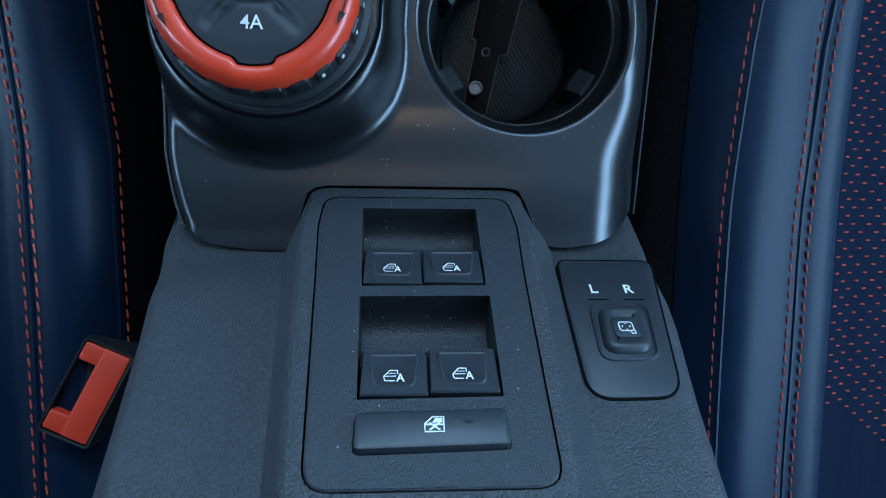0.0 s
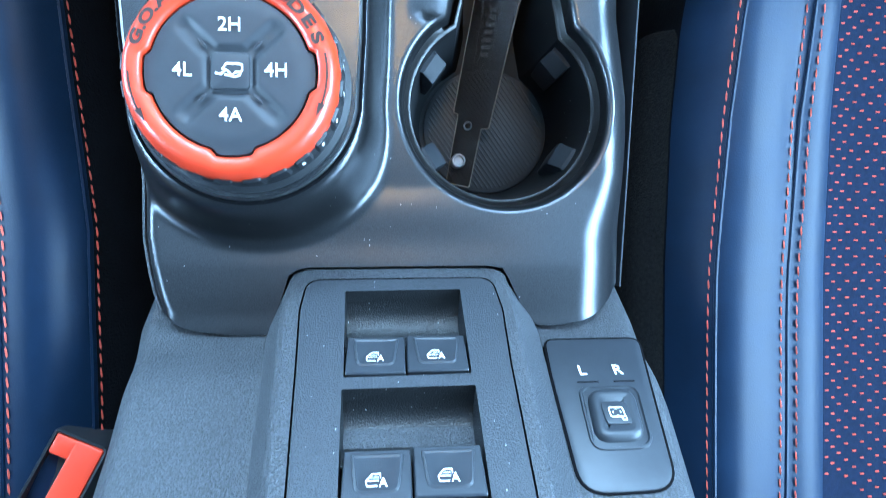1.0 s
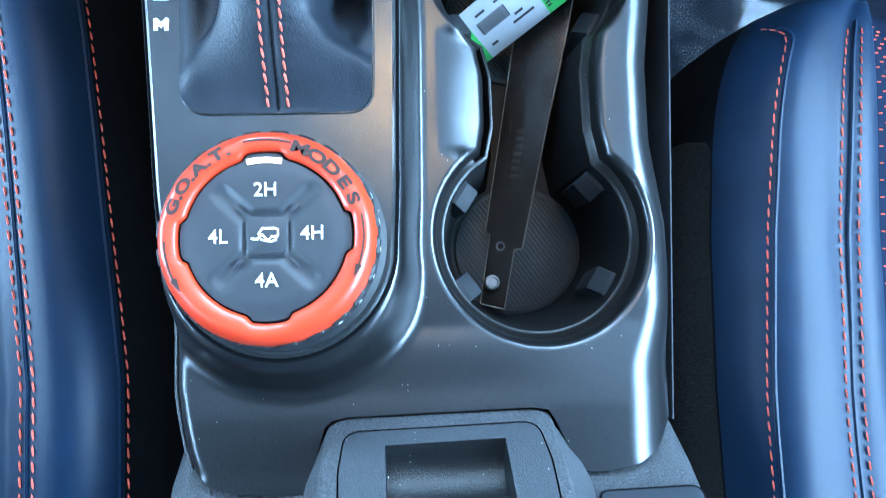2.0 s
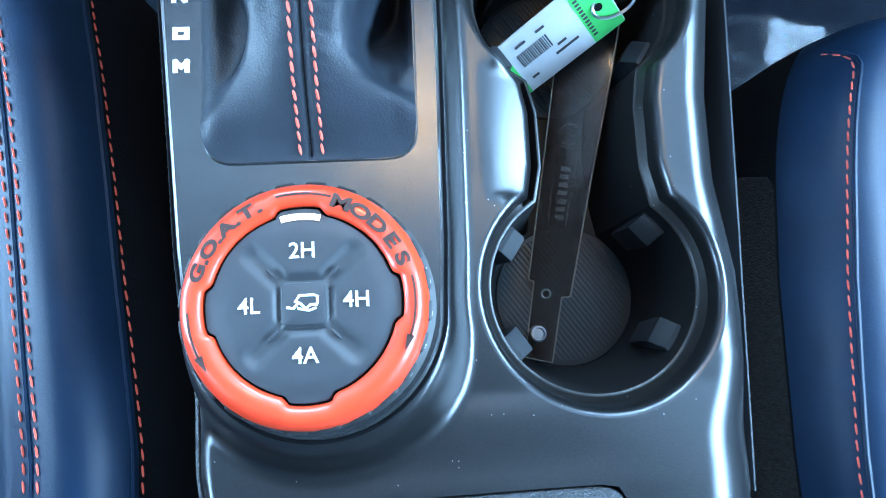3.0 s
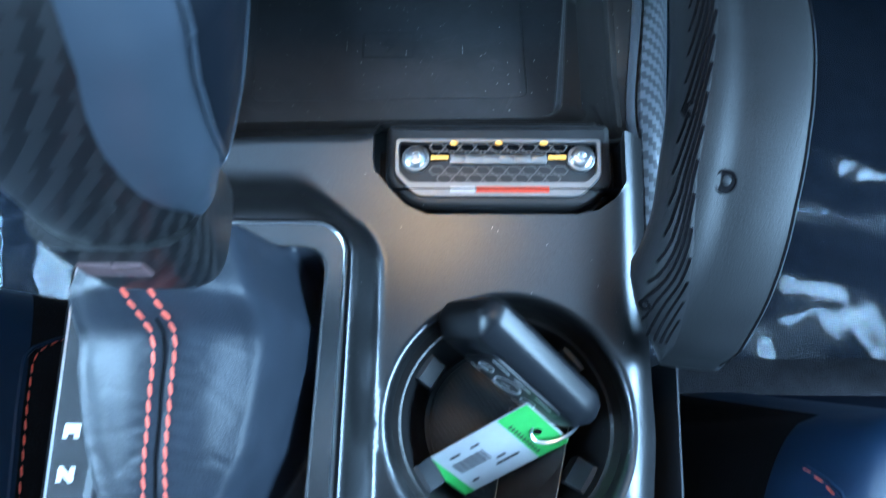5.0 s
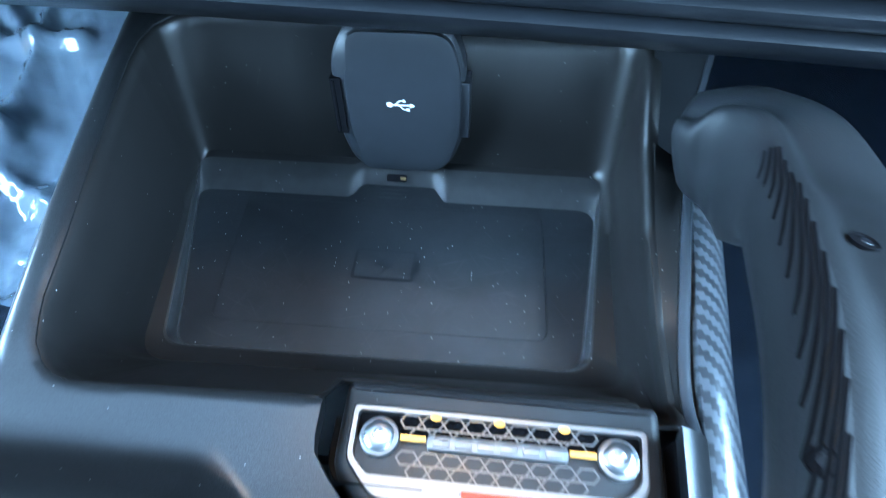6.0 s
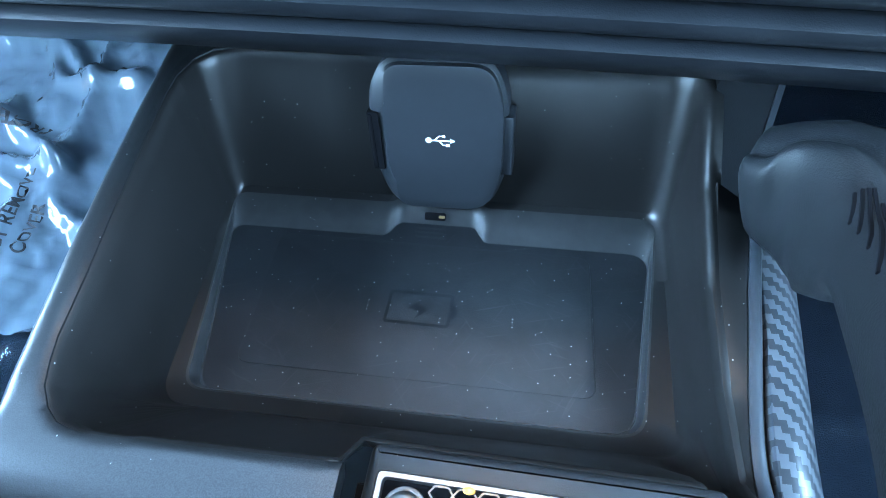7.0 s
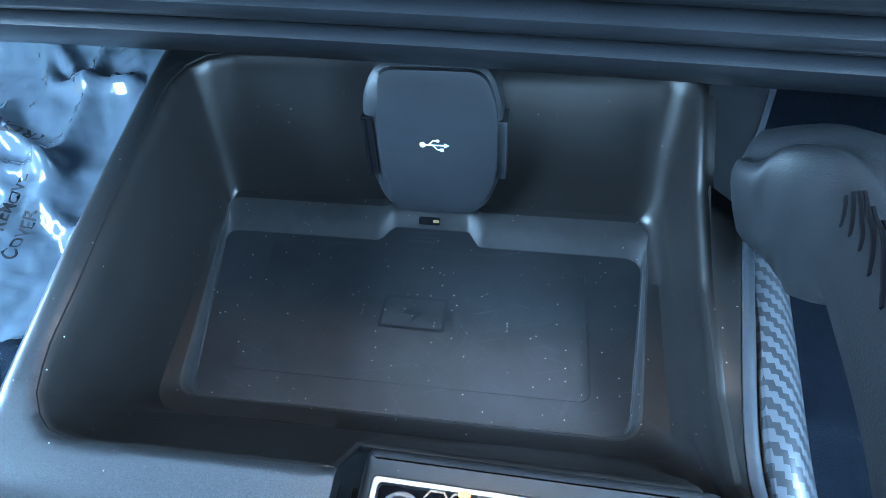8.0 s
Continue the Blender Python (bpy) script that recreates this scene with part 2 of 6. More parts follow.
SMOKED_EDGE = clear_plastic("smoked_plastic_edge", (0.24, 0.20, 0.16), 0.3, 0.85)
SMOKED = clear_plastic("smoked_brown_plastic", (0.030, 0.024, 0.020), 0.24, 0.70, 0.1, 0.15, 0.3)
SMOKED_MARK = clear_plastic("embossed_smoked_plastic", (0.075, 0.062, 0.052), 0.3, 0.6)


# ---- mesh helpers ----
def empty(name, x, y, z, label, category, kind=""):
    e = new(name)
    e.location = (x, y, z)
    e.empty_display_size = 0.02
    return tagged(e, label, category, kind=kind)


def part(name, geom, material, parent=None, label="", sharp=40, kind=""):
    """Links (verts, faces), given in world metres, as one mesh object under its thing or part."""
    verts, faces = geom
    me = bpy.data.meshes.new(name)
    me.from_pydata([tuple(v) for v in verts], [], [tuple(f) for f in faces])
    me.polygons.foreach_set("use_smooth", [True] * len(me.polygons))
    me.update()
    bm = bmesh.new()
    bm.from_mesh(me)
    bmesh.ops.recalc_face_normals(bm, faces=bm.faces)
    bm.to_mesh(me)
    bm.free()
    me.set_sharp_from_angle(angle=radians(sharp))
    me.materials.append(material)
    ob = new(name, me)
    if parent:
        ob.parent = parent
        ob.matrix_parent_inverse = Matrix.Translation(-parent.location)
    if label or kind:
        tagged(ob, label, kind=kind)
    return ob


def join(*geoms):
    V, F = [], []
    for v, f in geoms:
        k = len(V)
        V += [tuple(p) for p in v]
        F += [tuple(i + k for i in q) for q in f]
    return V, F


def moved(geom, m):
    return [m @ Vector(v) for v in geom[0]], geom[1]


def circ(cx, cy, r, n=64, a0=0.0):
    return [(cx + r * math.cos(a0 + 2 * math.pi * i / n), cy + r * math.sin(a0 + 2 * math.pi * i / n)) for i in range(n)]


def rrect(x0, x1, y0, y1, r, n=6, e=3):
    """A rounded rectangle, counterclockwise; e extra points along each side."""
    out = []
    cs = [(x1 - r, y0 + r, -90), (x1 - r, y1 - r, 0), (x0 + r, y1 - r, 90), (x0 + r, y0 + r, 180)]
    for k, (cx, cy, a) in enumerate(cs):
        arc = [(cx + r * math.cos(radians(a + 90 * i / n)), cy + r * math.sin(radians(a + 90 * i / n))) for i in range(n + 1)]
        out += arc
        nx, ny, na = cs[(k + 1) % 4]
        q = (nx + r * math.cos(radians(na)), ny + r * math.sin(radians(na)))
        out += [(arc[-1][0] + (q[0] - arc[-1][0]) * j / (e + 1), arc[-1][1] + (q[1] - arc[-1][1]) * j / (e + 1)) for j in range(1, e + 1)]
    return out


def rounded(points, r, n=5):
    """A closed outline with each corner rounded; r is one radius or one for each corner."""
    out, k = [], len(points)
    rs = r if isinstance(r, (list, tuple)) else [r] * k
    for i in range(k):
        p, a, b = Vector(points[i]), Vector(points[i - 1]), Vector(points[(i + 1) % k])
        u, v = (a - p), (b - p)
        d = min(rs[i], u.length * 0.45, v.length * 0.45)
        s, e = p + u.normalized() * d, p + v.normalized() * d
        for j in range(n + 1):
            t = j / n
            q = s * (1 - t) ** 2 + p * 2 * t * (1 - t) + e * t * t
            out.append((q.x, q.y))
    return out


def resample(points, step, closed=True):
    """Points at about even steps along an outline."""
    P = [Vector(p) for p in points]
    if closed:
        P.append(P[0])
    out = []
    for a, b in zip(P, P[1:]):
        k = max(1, int(math.ceil((b - a).length / step)))
        out += [tuple(a + (b - a) * (j / k)) for j in range(k)]
    if not closed:
        out.append(tuple(P[-1]))
    return out


def offset(out, d):
    """The outline moved inwards by d (counterclockwise), outwards for d < 0."""
    n, res = len(out), []
    for i in range(n):
        p, a, b = Vector(out[i]), Vector(out[i - 1]), Vector(out[(i + 1) % n])
        u, v = p - a, b - p
        if u.length < 1e-9 or v.length < 1e-9:
            u = v = u + v
        n1, n2 = Vector((-u.y, u.x)).normalized(), Vector((-v.y, v.x)).normalized()
        m = n1 + n2
        m = m / max(0.35, m.dot(m) / 2) if m.length > 1e-6 else n1
        q = p + m * d
        res.append((q.x, q.y))
    return res


def loft(loops, cap_first=False, cap_last=True, closed=True):
    """Faces between loops of 3D points of equal count."""
    n = len(loops[0])
    V = [tuple(p) for lp in loops for p in lp]
    F = []
    for k in range(len(loops) - 1):
        for i in range(n if closed else n - 1):
            j = (i + 1) % n
            F.append((k * n + i, k * n + j, (k + 1) * n + j, (k + 1) * n + i))
    if cap_first:
        F.append(tuple(reversed(range(n))))
    if cap_last:
        F.append(tuple(range((len(loops) - 1) * n, len(loops) * n)))
    return V, F


def at(out, z):
    return [(x, y, z(x, y) if callable(z) else z) for x, y in out]


def slab(out, z0, z1, bev=0.0006, bottom=False):
    """A plate with a rounded upper edge."""
    return loft([at(out, z0), at(out, z1 - bev), at(offset(out, bev * 0.3), z1 - bev * 0.3), at(offset(out, bev), z1)], bottom, True)


def inside(out, x, y):
    r, j = False, len(out) - 1
    for i in range(len(out)):
        (xi, yi), (xj, yj) = out[i], out[j]
        if (yi > y) != (yj > y) and x < (xj - xi) * (y - yi) / (yj - yi) + xi:
            r = not r
        j = i
    return r


def away(out, x, y):
    """The distance from a point to an outline."""
    A = np.array(out)
    B = np.roll(A, -1, axis=0)
    d, p = B - A, np.array((x, y)) - A
    t = np.clip((p * d).sum(1) / np.maximum((d * d).sum(1), 1e-12), 0, 1)
    return float(np.sqrt((((p - d * t[:, None])) ** 2).sum(1).min()))


def sheet(outer, holes, z, step):
    """A surface z(x, y) over an outline with holes, meshed at about that step."""
    from mathutils.geometry import delaunay_2d_cdt
    loops = [resample(outer, step)] + [resample(h, step) for h in holes]
    P, E = [], []
    for lp in loops:
        k = len(P)
        P += [Vector(p) for p in lp]
        E += [(k + i, k + (i + 1) % len(lp)) for i in range(len(lp))]
    xs, ys = [p[0] for p in loops[0]], [p[1] for p in loops[0]]
    allp = np.array([p for lp in loops for p in lp])
    y, row = min(ys) + step * 0.5, 0
    while y < max(ys):
        x = min(xs) + step * (0.5 + 0.5 * (row % 2))
        while x < max(xs):
            if inside(loops[0], x, y) and not any(inside(h, x, y) for h in loops[1:]):
                if ((allp - (x, y)) ** 2).sum(1).min() > (step * 0.6) ** 2:
                    P.append(Vector((x, y)))
            x += step
        y += step * 0.87
        row += 1
    V, _, F, _, _, _ = delaunay_2d_cdt(P, E, [], 0, 1e-7)
    keep = []
    for f in F:
        c = sum((V[i] for i in f), Vector((0, 0))) / len(f)
        a = abs((V[f[1]] - V[f[0]]).cross(V[f[2]] - V[f[0]]))
        if a > 4e-9 and inside(loops[0], c.x, c.y) and not any(inside(h, c.x, c.y) for h in loops[1:]):
            keep.append(tuple(f))
    return [(v.x, v.y, z(v.x, v.y) if callable(z) else z) for v in V], keep


def tube(path, r, n=8, closed=False, cap=True):
    """A round bar along a path; r is one radius or one for each point."""
    P = [Vector(p) for p in path]
    k = len(P)
    loops, up = [], Vector((0.13, 0.21, 0.97))
    for i in range(k):
        a = P[i - 1] if (i or closed) else P[0]
        b = P[(i + 1) % k] if (i < k - 1 or closed) else P[-1]
        t = (b - a).normalized()
        s = t.cross(up).normalized()
        w = s.cross(t)
        ri = r[i] if isinstance(r, (list, tuple)) else r
        loops.append([P[i] + (s * math.cos(2 * math.pi * j / n) + w * math.sin(2 * math.pi * j / n)) * ri for j in range(n)])
    if closed:
        loops.append(loops[0])
    return loft(loops, cap and not closed, cap and not closed)


def ribbon(points, w, closed=False):
    """A flat printed line of width w in the plane z = 0."""
    P = [Vector(p) for p in points]
    k, A, B = len(P), [], []
    for i in range(k):
        a = P[i - 1] if (i or closed) else P[0]
        b = P[(i + 1) % k] if (i < k - 1 or closed) else P[-1]
        t = (b - a).normalized()
        nrm = Vector((-t.y, t.x)) * (w / 2)
        A.append((P[i] + nrm).to_3d())
        B.append((P[i] - nrm).to_3d())
    F = [(i, (i + 1) % k, k + (i + 1) % k, k + i) for i in range(k if closed else k - 1)]
    return A + B, F


def poly(points, z=0.0):
    return [(x, y, z) for x, y in points], [tuple(range(len(points)))]


def box(x0, x1, y0, y1, z0, z1):
    return loft([[(x0, y0, z), (x1, y0, z), (x1, y1, z), (x0, y1, z)] for z in (z0, z1)], True, True)


def lettering(body, height, squash=1.0, bold=0.0):
    """Flat letters, centred on the origin in the plane z = 0; height of a capital in metres."""
    cu = bpy.data.curves.new("letters", "FONT")
    cu.body, cu.size, cu.align_x, cu.align_y = body, height / 0.7, "CENTER", "CENTER"
    cu.offset = bold
    ob = new("letters", cu)
    dg = bpy.context.evaluated_depsgraph_get()
    me = bpy.data.meshes.new_from_object(ob.evaluated_get(dg))
    geom = [(v.co.x * squash, v.co.y, 0.0) for v in me.vertices], [tuple(p.vertices) for p in me.polygons]
    bpy.data.objects.remove(ob)
    bpy.data.meshes.remove(me)
    bpy.data.curves.remove(cu)
    return geom


def smooth(a, b, x):
    t = min(1.0, max(0.0, (x - a) / (b - a)))
    return t * t * (3 - 2 * t)


def lerp_at(table, y):
    xs, vs = zip(*table)
    return float(np.interp(y, xs, vs))


def stitches(path, length, gap, r):
    """Short thread runs along a path, each a slim spindle."""
    P = [Vector(p) for p in path]
    run = [0.0]
    for a, b in zip(P, P[1:]):
        run.append(run[-1] + (b - a).length)
    xs = np.array(run)
    C = np.array([tuple(p) for p in P])

    def spot(s):
        return Vector([float(np.interp(s, xs, C[:, k])) for k in range(3)])
    out, s = [], 0.0
    while s + length < run[-1]:
        a, b = spot(s), spot(s + length)
        t = (b - a).normalized()
        side = t.cross(Vector((0.1, 0.2, 1))).normalized()
        up = side.cross(t)
        a, b = a + side * r * 0.5, b - side * r * 0.5
        m1, m2 = a.lerp(b, 0.22), a.lerp(b, 0.78)
        ring = [side * r, up * r, -side * r, -up * r]
        V = [a] + [m1 + q for q in ring] + [m2 + q for q in ring] + [b]
        F = []
        for i in range(4):
            j = (i + 1) % 4
            F += [(0, 1 + j, 1 + i), (1 + i, 1 + j, 5 + j, 5 + i), (9, 5 + i, 5 + j)]
        out.append((V, F))
        s += length + gap
    return join(*out)


# ---- centre console: large structure ----
console = empty("center_console", 0, 0.15, -0.36, "dark graphite center console with cup holders and phone tray", "car console")

PLATE_Z = -0.0245
DIAL = (-0.068, 0.0963)
DECK_LINE = [(-0.05, -0.043), (-0.006, -0.0440), (0.002, -0.0452), (0.024, -0.0475), (0.06, -0.053), (0.15, -0.0547), (0.25, -0.0505), (0.32, -0.0440),
             (0.362, -0.0395), (0.374, -0.0380), (0.59, -0.0275)]


def plate_outline():
    """The shifter plate: straight sides that widen to the front, round behind the dial."""
    cx, cy, r = DIAL[0], DIAL[1], 0.0455
    pts = [(cx + r * math.cos(radians(a)), cy + r * math.sin(radians(a))) for a in range(188, 353, 6)]
    pts += [(-0.0215, 0.118), (-0.0195, 0.20), (-0.0195, 0.29)]
    pts += [(-0.0345 + 0.015 * math.cos(radians(a)), 0.2995 + 0.0145 * math.sin(radians(a))) for a in range(10, 91, 16)]
    pts += [(-0.1145 + 0.014 * math.cos(radians(a)), 0.2995 + 0.0145 * math.sin(radians(a))) for a in range(90, 171, 16)]
    pts += [(-0.1288, 0.29), (-0.1225, 0.20), (-0.1165, 0.118)]
    return pts


PLATE_OUT = plate_outline()
CUP_R, CUP_A, CUP_B = 0.0505, (0.0458, 0.1008), (0.0462, 0.2365)


def cup_outline(r, xl, xr):
    """Two round cups joined by a channel, counterclockwise."""
    pts = []
    for cx, cy in (CUP_A, CUP_B):
        if cy == CUP_A[1]:
            s = math.atan2(math.sqrt(r * r - (xl - cx) ** 2), xl - cx)
            e = math.atan2(math.sqrt(r * r - (xr - cx) ** 2), xr - cx) + 2 * math.pi
        else:
            s = math.atan2(-math.sqrt(r * r - (xr - cx) ** 2), xr - cx)
            e = math.atan2(-math.sqrt(r * r - (xl - cx) ** 2), xl - cx) + 2 * math.pi
        pts += [(cx + r * math.cos(s + (e - s) * i / 56), cy + r * math.sin(s + (e - s) * i / 56)) for i in range(57)]
    # soften the four corners of the channel
    P = [Vector(p) for p in pts]
    P = [P[i] if not (0.138 < P[i].y < 0.198) else (P[i - 1] + P[i] * 2 + P[(i + 1) % len(P)]) / 4 for i in range(len(P))]
    return [tuple(p) for p in P]


def cup_loop(r, xl, xr):
    """The same outline at a fixed number of points, for walls."""
    out = cup_outline(r, xl, xr)
    a, b = out[:57], out[57:]
    bridge_r = [(a[-1][0] + (b[0][0] - a[-1][0]) * i / 8, a[-1][1] + (b[0][1] - a[-1][1]) * i / 8) for i in range(1, 8)]
    bridge_l = [(b[-1][0] + (a[0][0] - b[-1][0]) * i / 8, b[-1][1] + (a[0][1] - b[-1][1]) * i / 8) for i in range(1, 8)]
    return a + bridge_r + b + bridge_l


# the inner edge of the rim round the phone tray
TRAY_EDGE = [(-0.0135, 0.3625), (-0.0900, 0.3602), (-0.1012, 0.3604), (-0.1085, 0.3622), (-0.1140, 0.3662), (-0.1192, 0.3728), (-0.1228, 0.3820), (-0.1254, 0.3911), (-0.1296, 0.4171),
             (-0.1361, 0.4505), (-0.1433, 0.4894), (-0.1485, 0.5223), (-0.1497, 0.5378), (-0.1467, 0.5519), (-0.1393, 0.5607), (-0.1270, 0.5640), (-0.0400, 0.5650)]
DECK_OUT = [(-0.1155, 0.0239), (-0.1128, 0.0128), (-0.1094, 0.0046), (-0.1030, -0.0014), (-0.0990, -0.0034), (-0.0931, -0.0050), (-0.0794, -0.0066), (-0.0668, -0.0072),
            (-0.0630, -0.0062), (-0.0606, -0.0021), (-0.0582, 0.0082), (-0.0550, 0.0192), (-0.0515, 0.0217), (-0.0460, 0.0228), (0.0360, 0.0234), (0.0425, 0.0222),
            (0.0455, 0.0170), (0.0522, 0.0012), (0.0545, -0.0024), (0.0590, -0.0040), (0.0667, -0.0042), (0.0803, -0.0020), (0.0885, 0.0012), (0.0960, 0.0065),
            (0.1030, 0.0140), (0.1045, 0.0300), (0.1045, 0.0500), (0.1058, 0.0700), (0.1072, 0.0850), (0.1074, 0.1050), (0.1055, 0.1250),
            (0.1030, 0.1450), (0.1030, 0.1850), (0.1060, 0.2100), (0.1085, 0.2300), (0.1085, 0.2550), (0.1085, 0.3000), (0.1110, 0.3400),
            (0.1115, 0.3640), (0.1015, 0.3640), (0.1013, 0.3400), (0.0960, 0.3320), (0.0880, 0.3265), (0.0780, 0.3243), (0.0115, 0.3243),
            (0.0020, 0.3285), (-0.0065, 0.3375), (-0.0125, 0.3450), (-0.0135, 0.3500), *TRAY_EDGE,
            (-0.0400, 0.5850), (-0.1690, 0.5850), (-0.1671, 0.5589), (-0.1597, 0.5092), (-0.1524, 0.4643), (-0.1460, 0.4264), (-0.1394, 0.3928), (-0.1340, 0.3660), (-0.1335, 0.3400), (-0.1345, 0.3000), (-0.1300, 0.2300),
            (-0.1245, 0.1500), (-0.1215, 0.0900), (-0.1192, 0.0550), (-0.1180, 0.0364)]


def deck_z(x, y):
    base = lerp_at(DECK_LINE, y)
    # the hump that carries the shifter plate and the dial
    d = 0.0 if inside(PLATE_OUT, x, y) else away(PLATE_OUT, x, y)
    back = smooth(0.10, 0.05, y)
    w = 0.0125 + 0.0090 * back
    front = smooth(0.29, 0.33, y)
    w += 0.024 * front * smooth(-0.02, -0.05, x) * 0.8
    k = d / w
    rise = (1 - 0.10 * k - 0.90 * (0.35 * smooth(0.05, 1.0, k) + 0.65 * smooth(0.15, 0.85, k))) if k < 1 else 0.0
    z = base + (PLATE_Z - 0.0012 - base) * rise
    # the outer edges roll over
    right = lerp_at([(0.0, 0.102), (0.03, 0.1045), (0.085, 0.1072), (0.105, 0.1074), (0.145, 0.103), (0.185, 0.103), (0.23, 0.1085), (0.36, 0.1115)], y)
    wr = 0.015 + 0.011 * smooth(0.07, 0.035, y)
    q = max(0.0, (x - (right - wr)) / wr)
    z -= q * q * (0.0085 + 0.0085 * smooth(0.07, 0.03, y))
    # bevels that lead into the channel between the cups
    mid = smooth(0.1360, 0.1440, y) * smooth(0.2030, 0.1950, y)
    bevel = max(0.0, min(1.0, (x + 0.0010) / 0.0240))
    z -= 0.0092 * mid * bevel ** 1.25 * (x < 0.05) + 0.0012 * mid * max(0.0, min(1.0, (0.0900 - x) / 0.0145)) * (x > 0.05)
    left = lerp_at([(0.0, -0.108), (0.0128, -0.1128), (0.0239, -0.1155), (0.0364, -0.1180), (0.055, -0.1192), (0.09, -0.1215), (0.15, -0.1245), (0.30, -0.1345), (0.34, -0.1335), (0.366, -0.1340), (0.3928, -0.1394), (0.4264, -0.1460), (0.4643, -0.1524), (0.5092, -0.1597), (0.5589, -0.1671), (0.585, -0.169)], y)
    wl = 0.005 + 0.0025 * smooth(0.33, 0.37, y)
    q = max(0.0, ((left + wl) - x) / wl)
    z -= q * q * 0.0045
    # the rim turns down into the phone tray
    if y > 0.345 and x < 0.0:
        q = max(0.0, 1 - away(TRAY_EDGE + TRAY_EDGE[::-1], x, y) / 0.0026)
        z -= 0.0012 * q * q
    # a slight bowl between the two rear corners
    z -= 0.0015 * smooth(0.055, 0.03, y) * (1 - smooth(0.02, 0.08, abs(x + 0.01)))
    return z


CUP_RIM = cup_loop(CUP_R, 0.0225, 0.0755)
deck = part("upper_deck", sheet(DECK_OUT, [offset(CUP_RIM, -0.0030), offset(PLATE_OUT, 0.002)], deck_z, 0.0021), DECK, console,
            "satin graphite plastic deck with a raised shifter hump", sharp=60)
lip = resample(DECK_OUT, 0.003)
part("deck_edge", loft([at(lip, deck_z), [(x * 1.0, y, deck_z(x, y) - 0.0016) for x, y in offset(lip, -0.0003)],
                        [(x, y, deck_z(x, y) - 0.010) for x, y in offset(lip, 0.0008)]], False, False), DECK, console)
side_out = resample([p for p in DECK_OUT if not (0.0 < p[1] < 0.0275 and -0.061 < p[0] < 0.056) and not (p[1] > 0.30 and -0.1300 < p[0] < 0.100) and p[1] < 0.365], 0.01)
part("side_skirt", loft([[(x, y, deck_z(x, y) - 0.006) for x, y in offset(side_out, 0.001)],
                         [(x, y, -0.12) for x, y in offset(side_out, -0.003)], [(x, y, -0.36) for x, y in offset(side_out, -0.006)]], False, True),
     COLLAR, console, "black plastic side of the console")

lip_y = [0.004 + 0.008 * i for i in range(45)]
lip_x = [(y, lerp_at([(0.004, -0.1095), (0.0128, -0.1128), (0.0239, -0.1155), (0.0364, -0.1180), (0.055, -0.1192), (0.09, -0.1215), (0.15, -0.1245), (0.23, -0.1300), (0.30, -0.1345), (0.36, -0.1340)], y)) for y in lip_y]
part("side_lip", loft([[(x - 0.0006, y, lerp_at(DECK_LINE, y) - 0.0062), (x - 0.0012, y, lerp_at(DECK_LINE, y) - 0.0050), (x - 0.0024, y, lerp_at(DECK_LINE, y) - 0.0054), (x - 0.0032, y, lerp_at(DECK_LINE, y) - 0.0075),
                        (x - 0.0036, y, -0.12)] for y, x in lip_x], False, False, closed=False), GRAINED, console, "thin grained lip along the deck")

edge_ys = [0.012 + 0.012 * i for i in range(22)]
part("side_panel", loft([[(0.1046 + 0.0666 * y, y, -0.30), (0.1046 + 0.0666 * y, y, -0.0660), (0.1049 + 0.0666 * y, y, -0.0652), (0.1056 + 0.0666 * y, y, -0.0652), (0.1060 + 0.0666 * y, y, -0.0660), (0.1060 + 0.0666 * y, y, -0.30)] for y in edge_ys], True, True), RAIL, console,
     "dark side panel with a thin light upper edge", sharp=60)
part("inner_body", box(-0.110, 0.100, 0.0, 0.366, -0.36, -0.132), BLACK, console)

# cup well: a rolled rim, a sloping collar, then the deep wall and floor
part("cup_collar", loft([
    [(x, y, deck_z(x, y)) for x, y in offset(CUP_RIM, -0.0030)],
    [(x, y, deck_z(x, y) - 0.0001) for x, y in offset(CUP_RIM, -0.0022)],
    [(x, y, deck_z(x, y) - 0.0005) for x, y in offset(CUP_RIM, -0.0012)],
    [(x, y, deck_z(x, y) - 0.0014) for x, y in offset(CUP_RIM, -0.0003)],
    [(x, y, deck_z(x, y) - 0.0027) for x, y in offset(CUP_RIM, 0.0004)],
    [(x, y, deck_z(x, y) - 0.0045) for x, y in offset(CUP_RIM, 0.0008)],
    [(x, y, deck_z(x, y) - 0.0090) for x, y in offset(CUP_RIM, 0.0016)]], False, False), DECK, console, "satin rolled rim round the cup holders", sharp=50)
part("cup_liner", loft([
    [(x, y, deck_z(x, y) - 0.0088) for x, y in offset(CUP_RIM, 0.0015)],
    [(x, y, -0.0655) for x, y in offset(CUP_RIM, 0.0034)],
    [(x, y, -0.0664) for x, y in offset(CUP_RIM, 0.0040)],
    [(x, y, -0.0668) for x, y in offset(CUP_RIM, 0.0050)],
    [(x, y, -0.0690) for x, y in offset(CUP_RIM, 0.0054)]], False, False), TRAY, console, "black liner with a thin inner lip", sharp=40)
well = part("cup_well", loft([
    [(x, y, -0.0680) for x, y in offset(CUP_RIM, 0.0053)],
    [(x, y, -0.1180) for x, y in offset(CUP_RIM, 0.0092)],
    [(x, y, -0.1240) for x, y in offset(CUP_RIM, 0.0125)]]), WELL, console, "black plastic double cup holder", sharp=30)


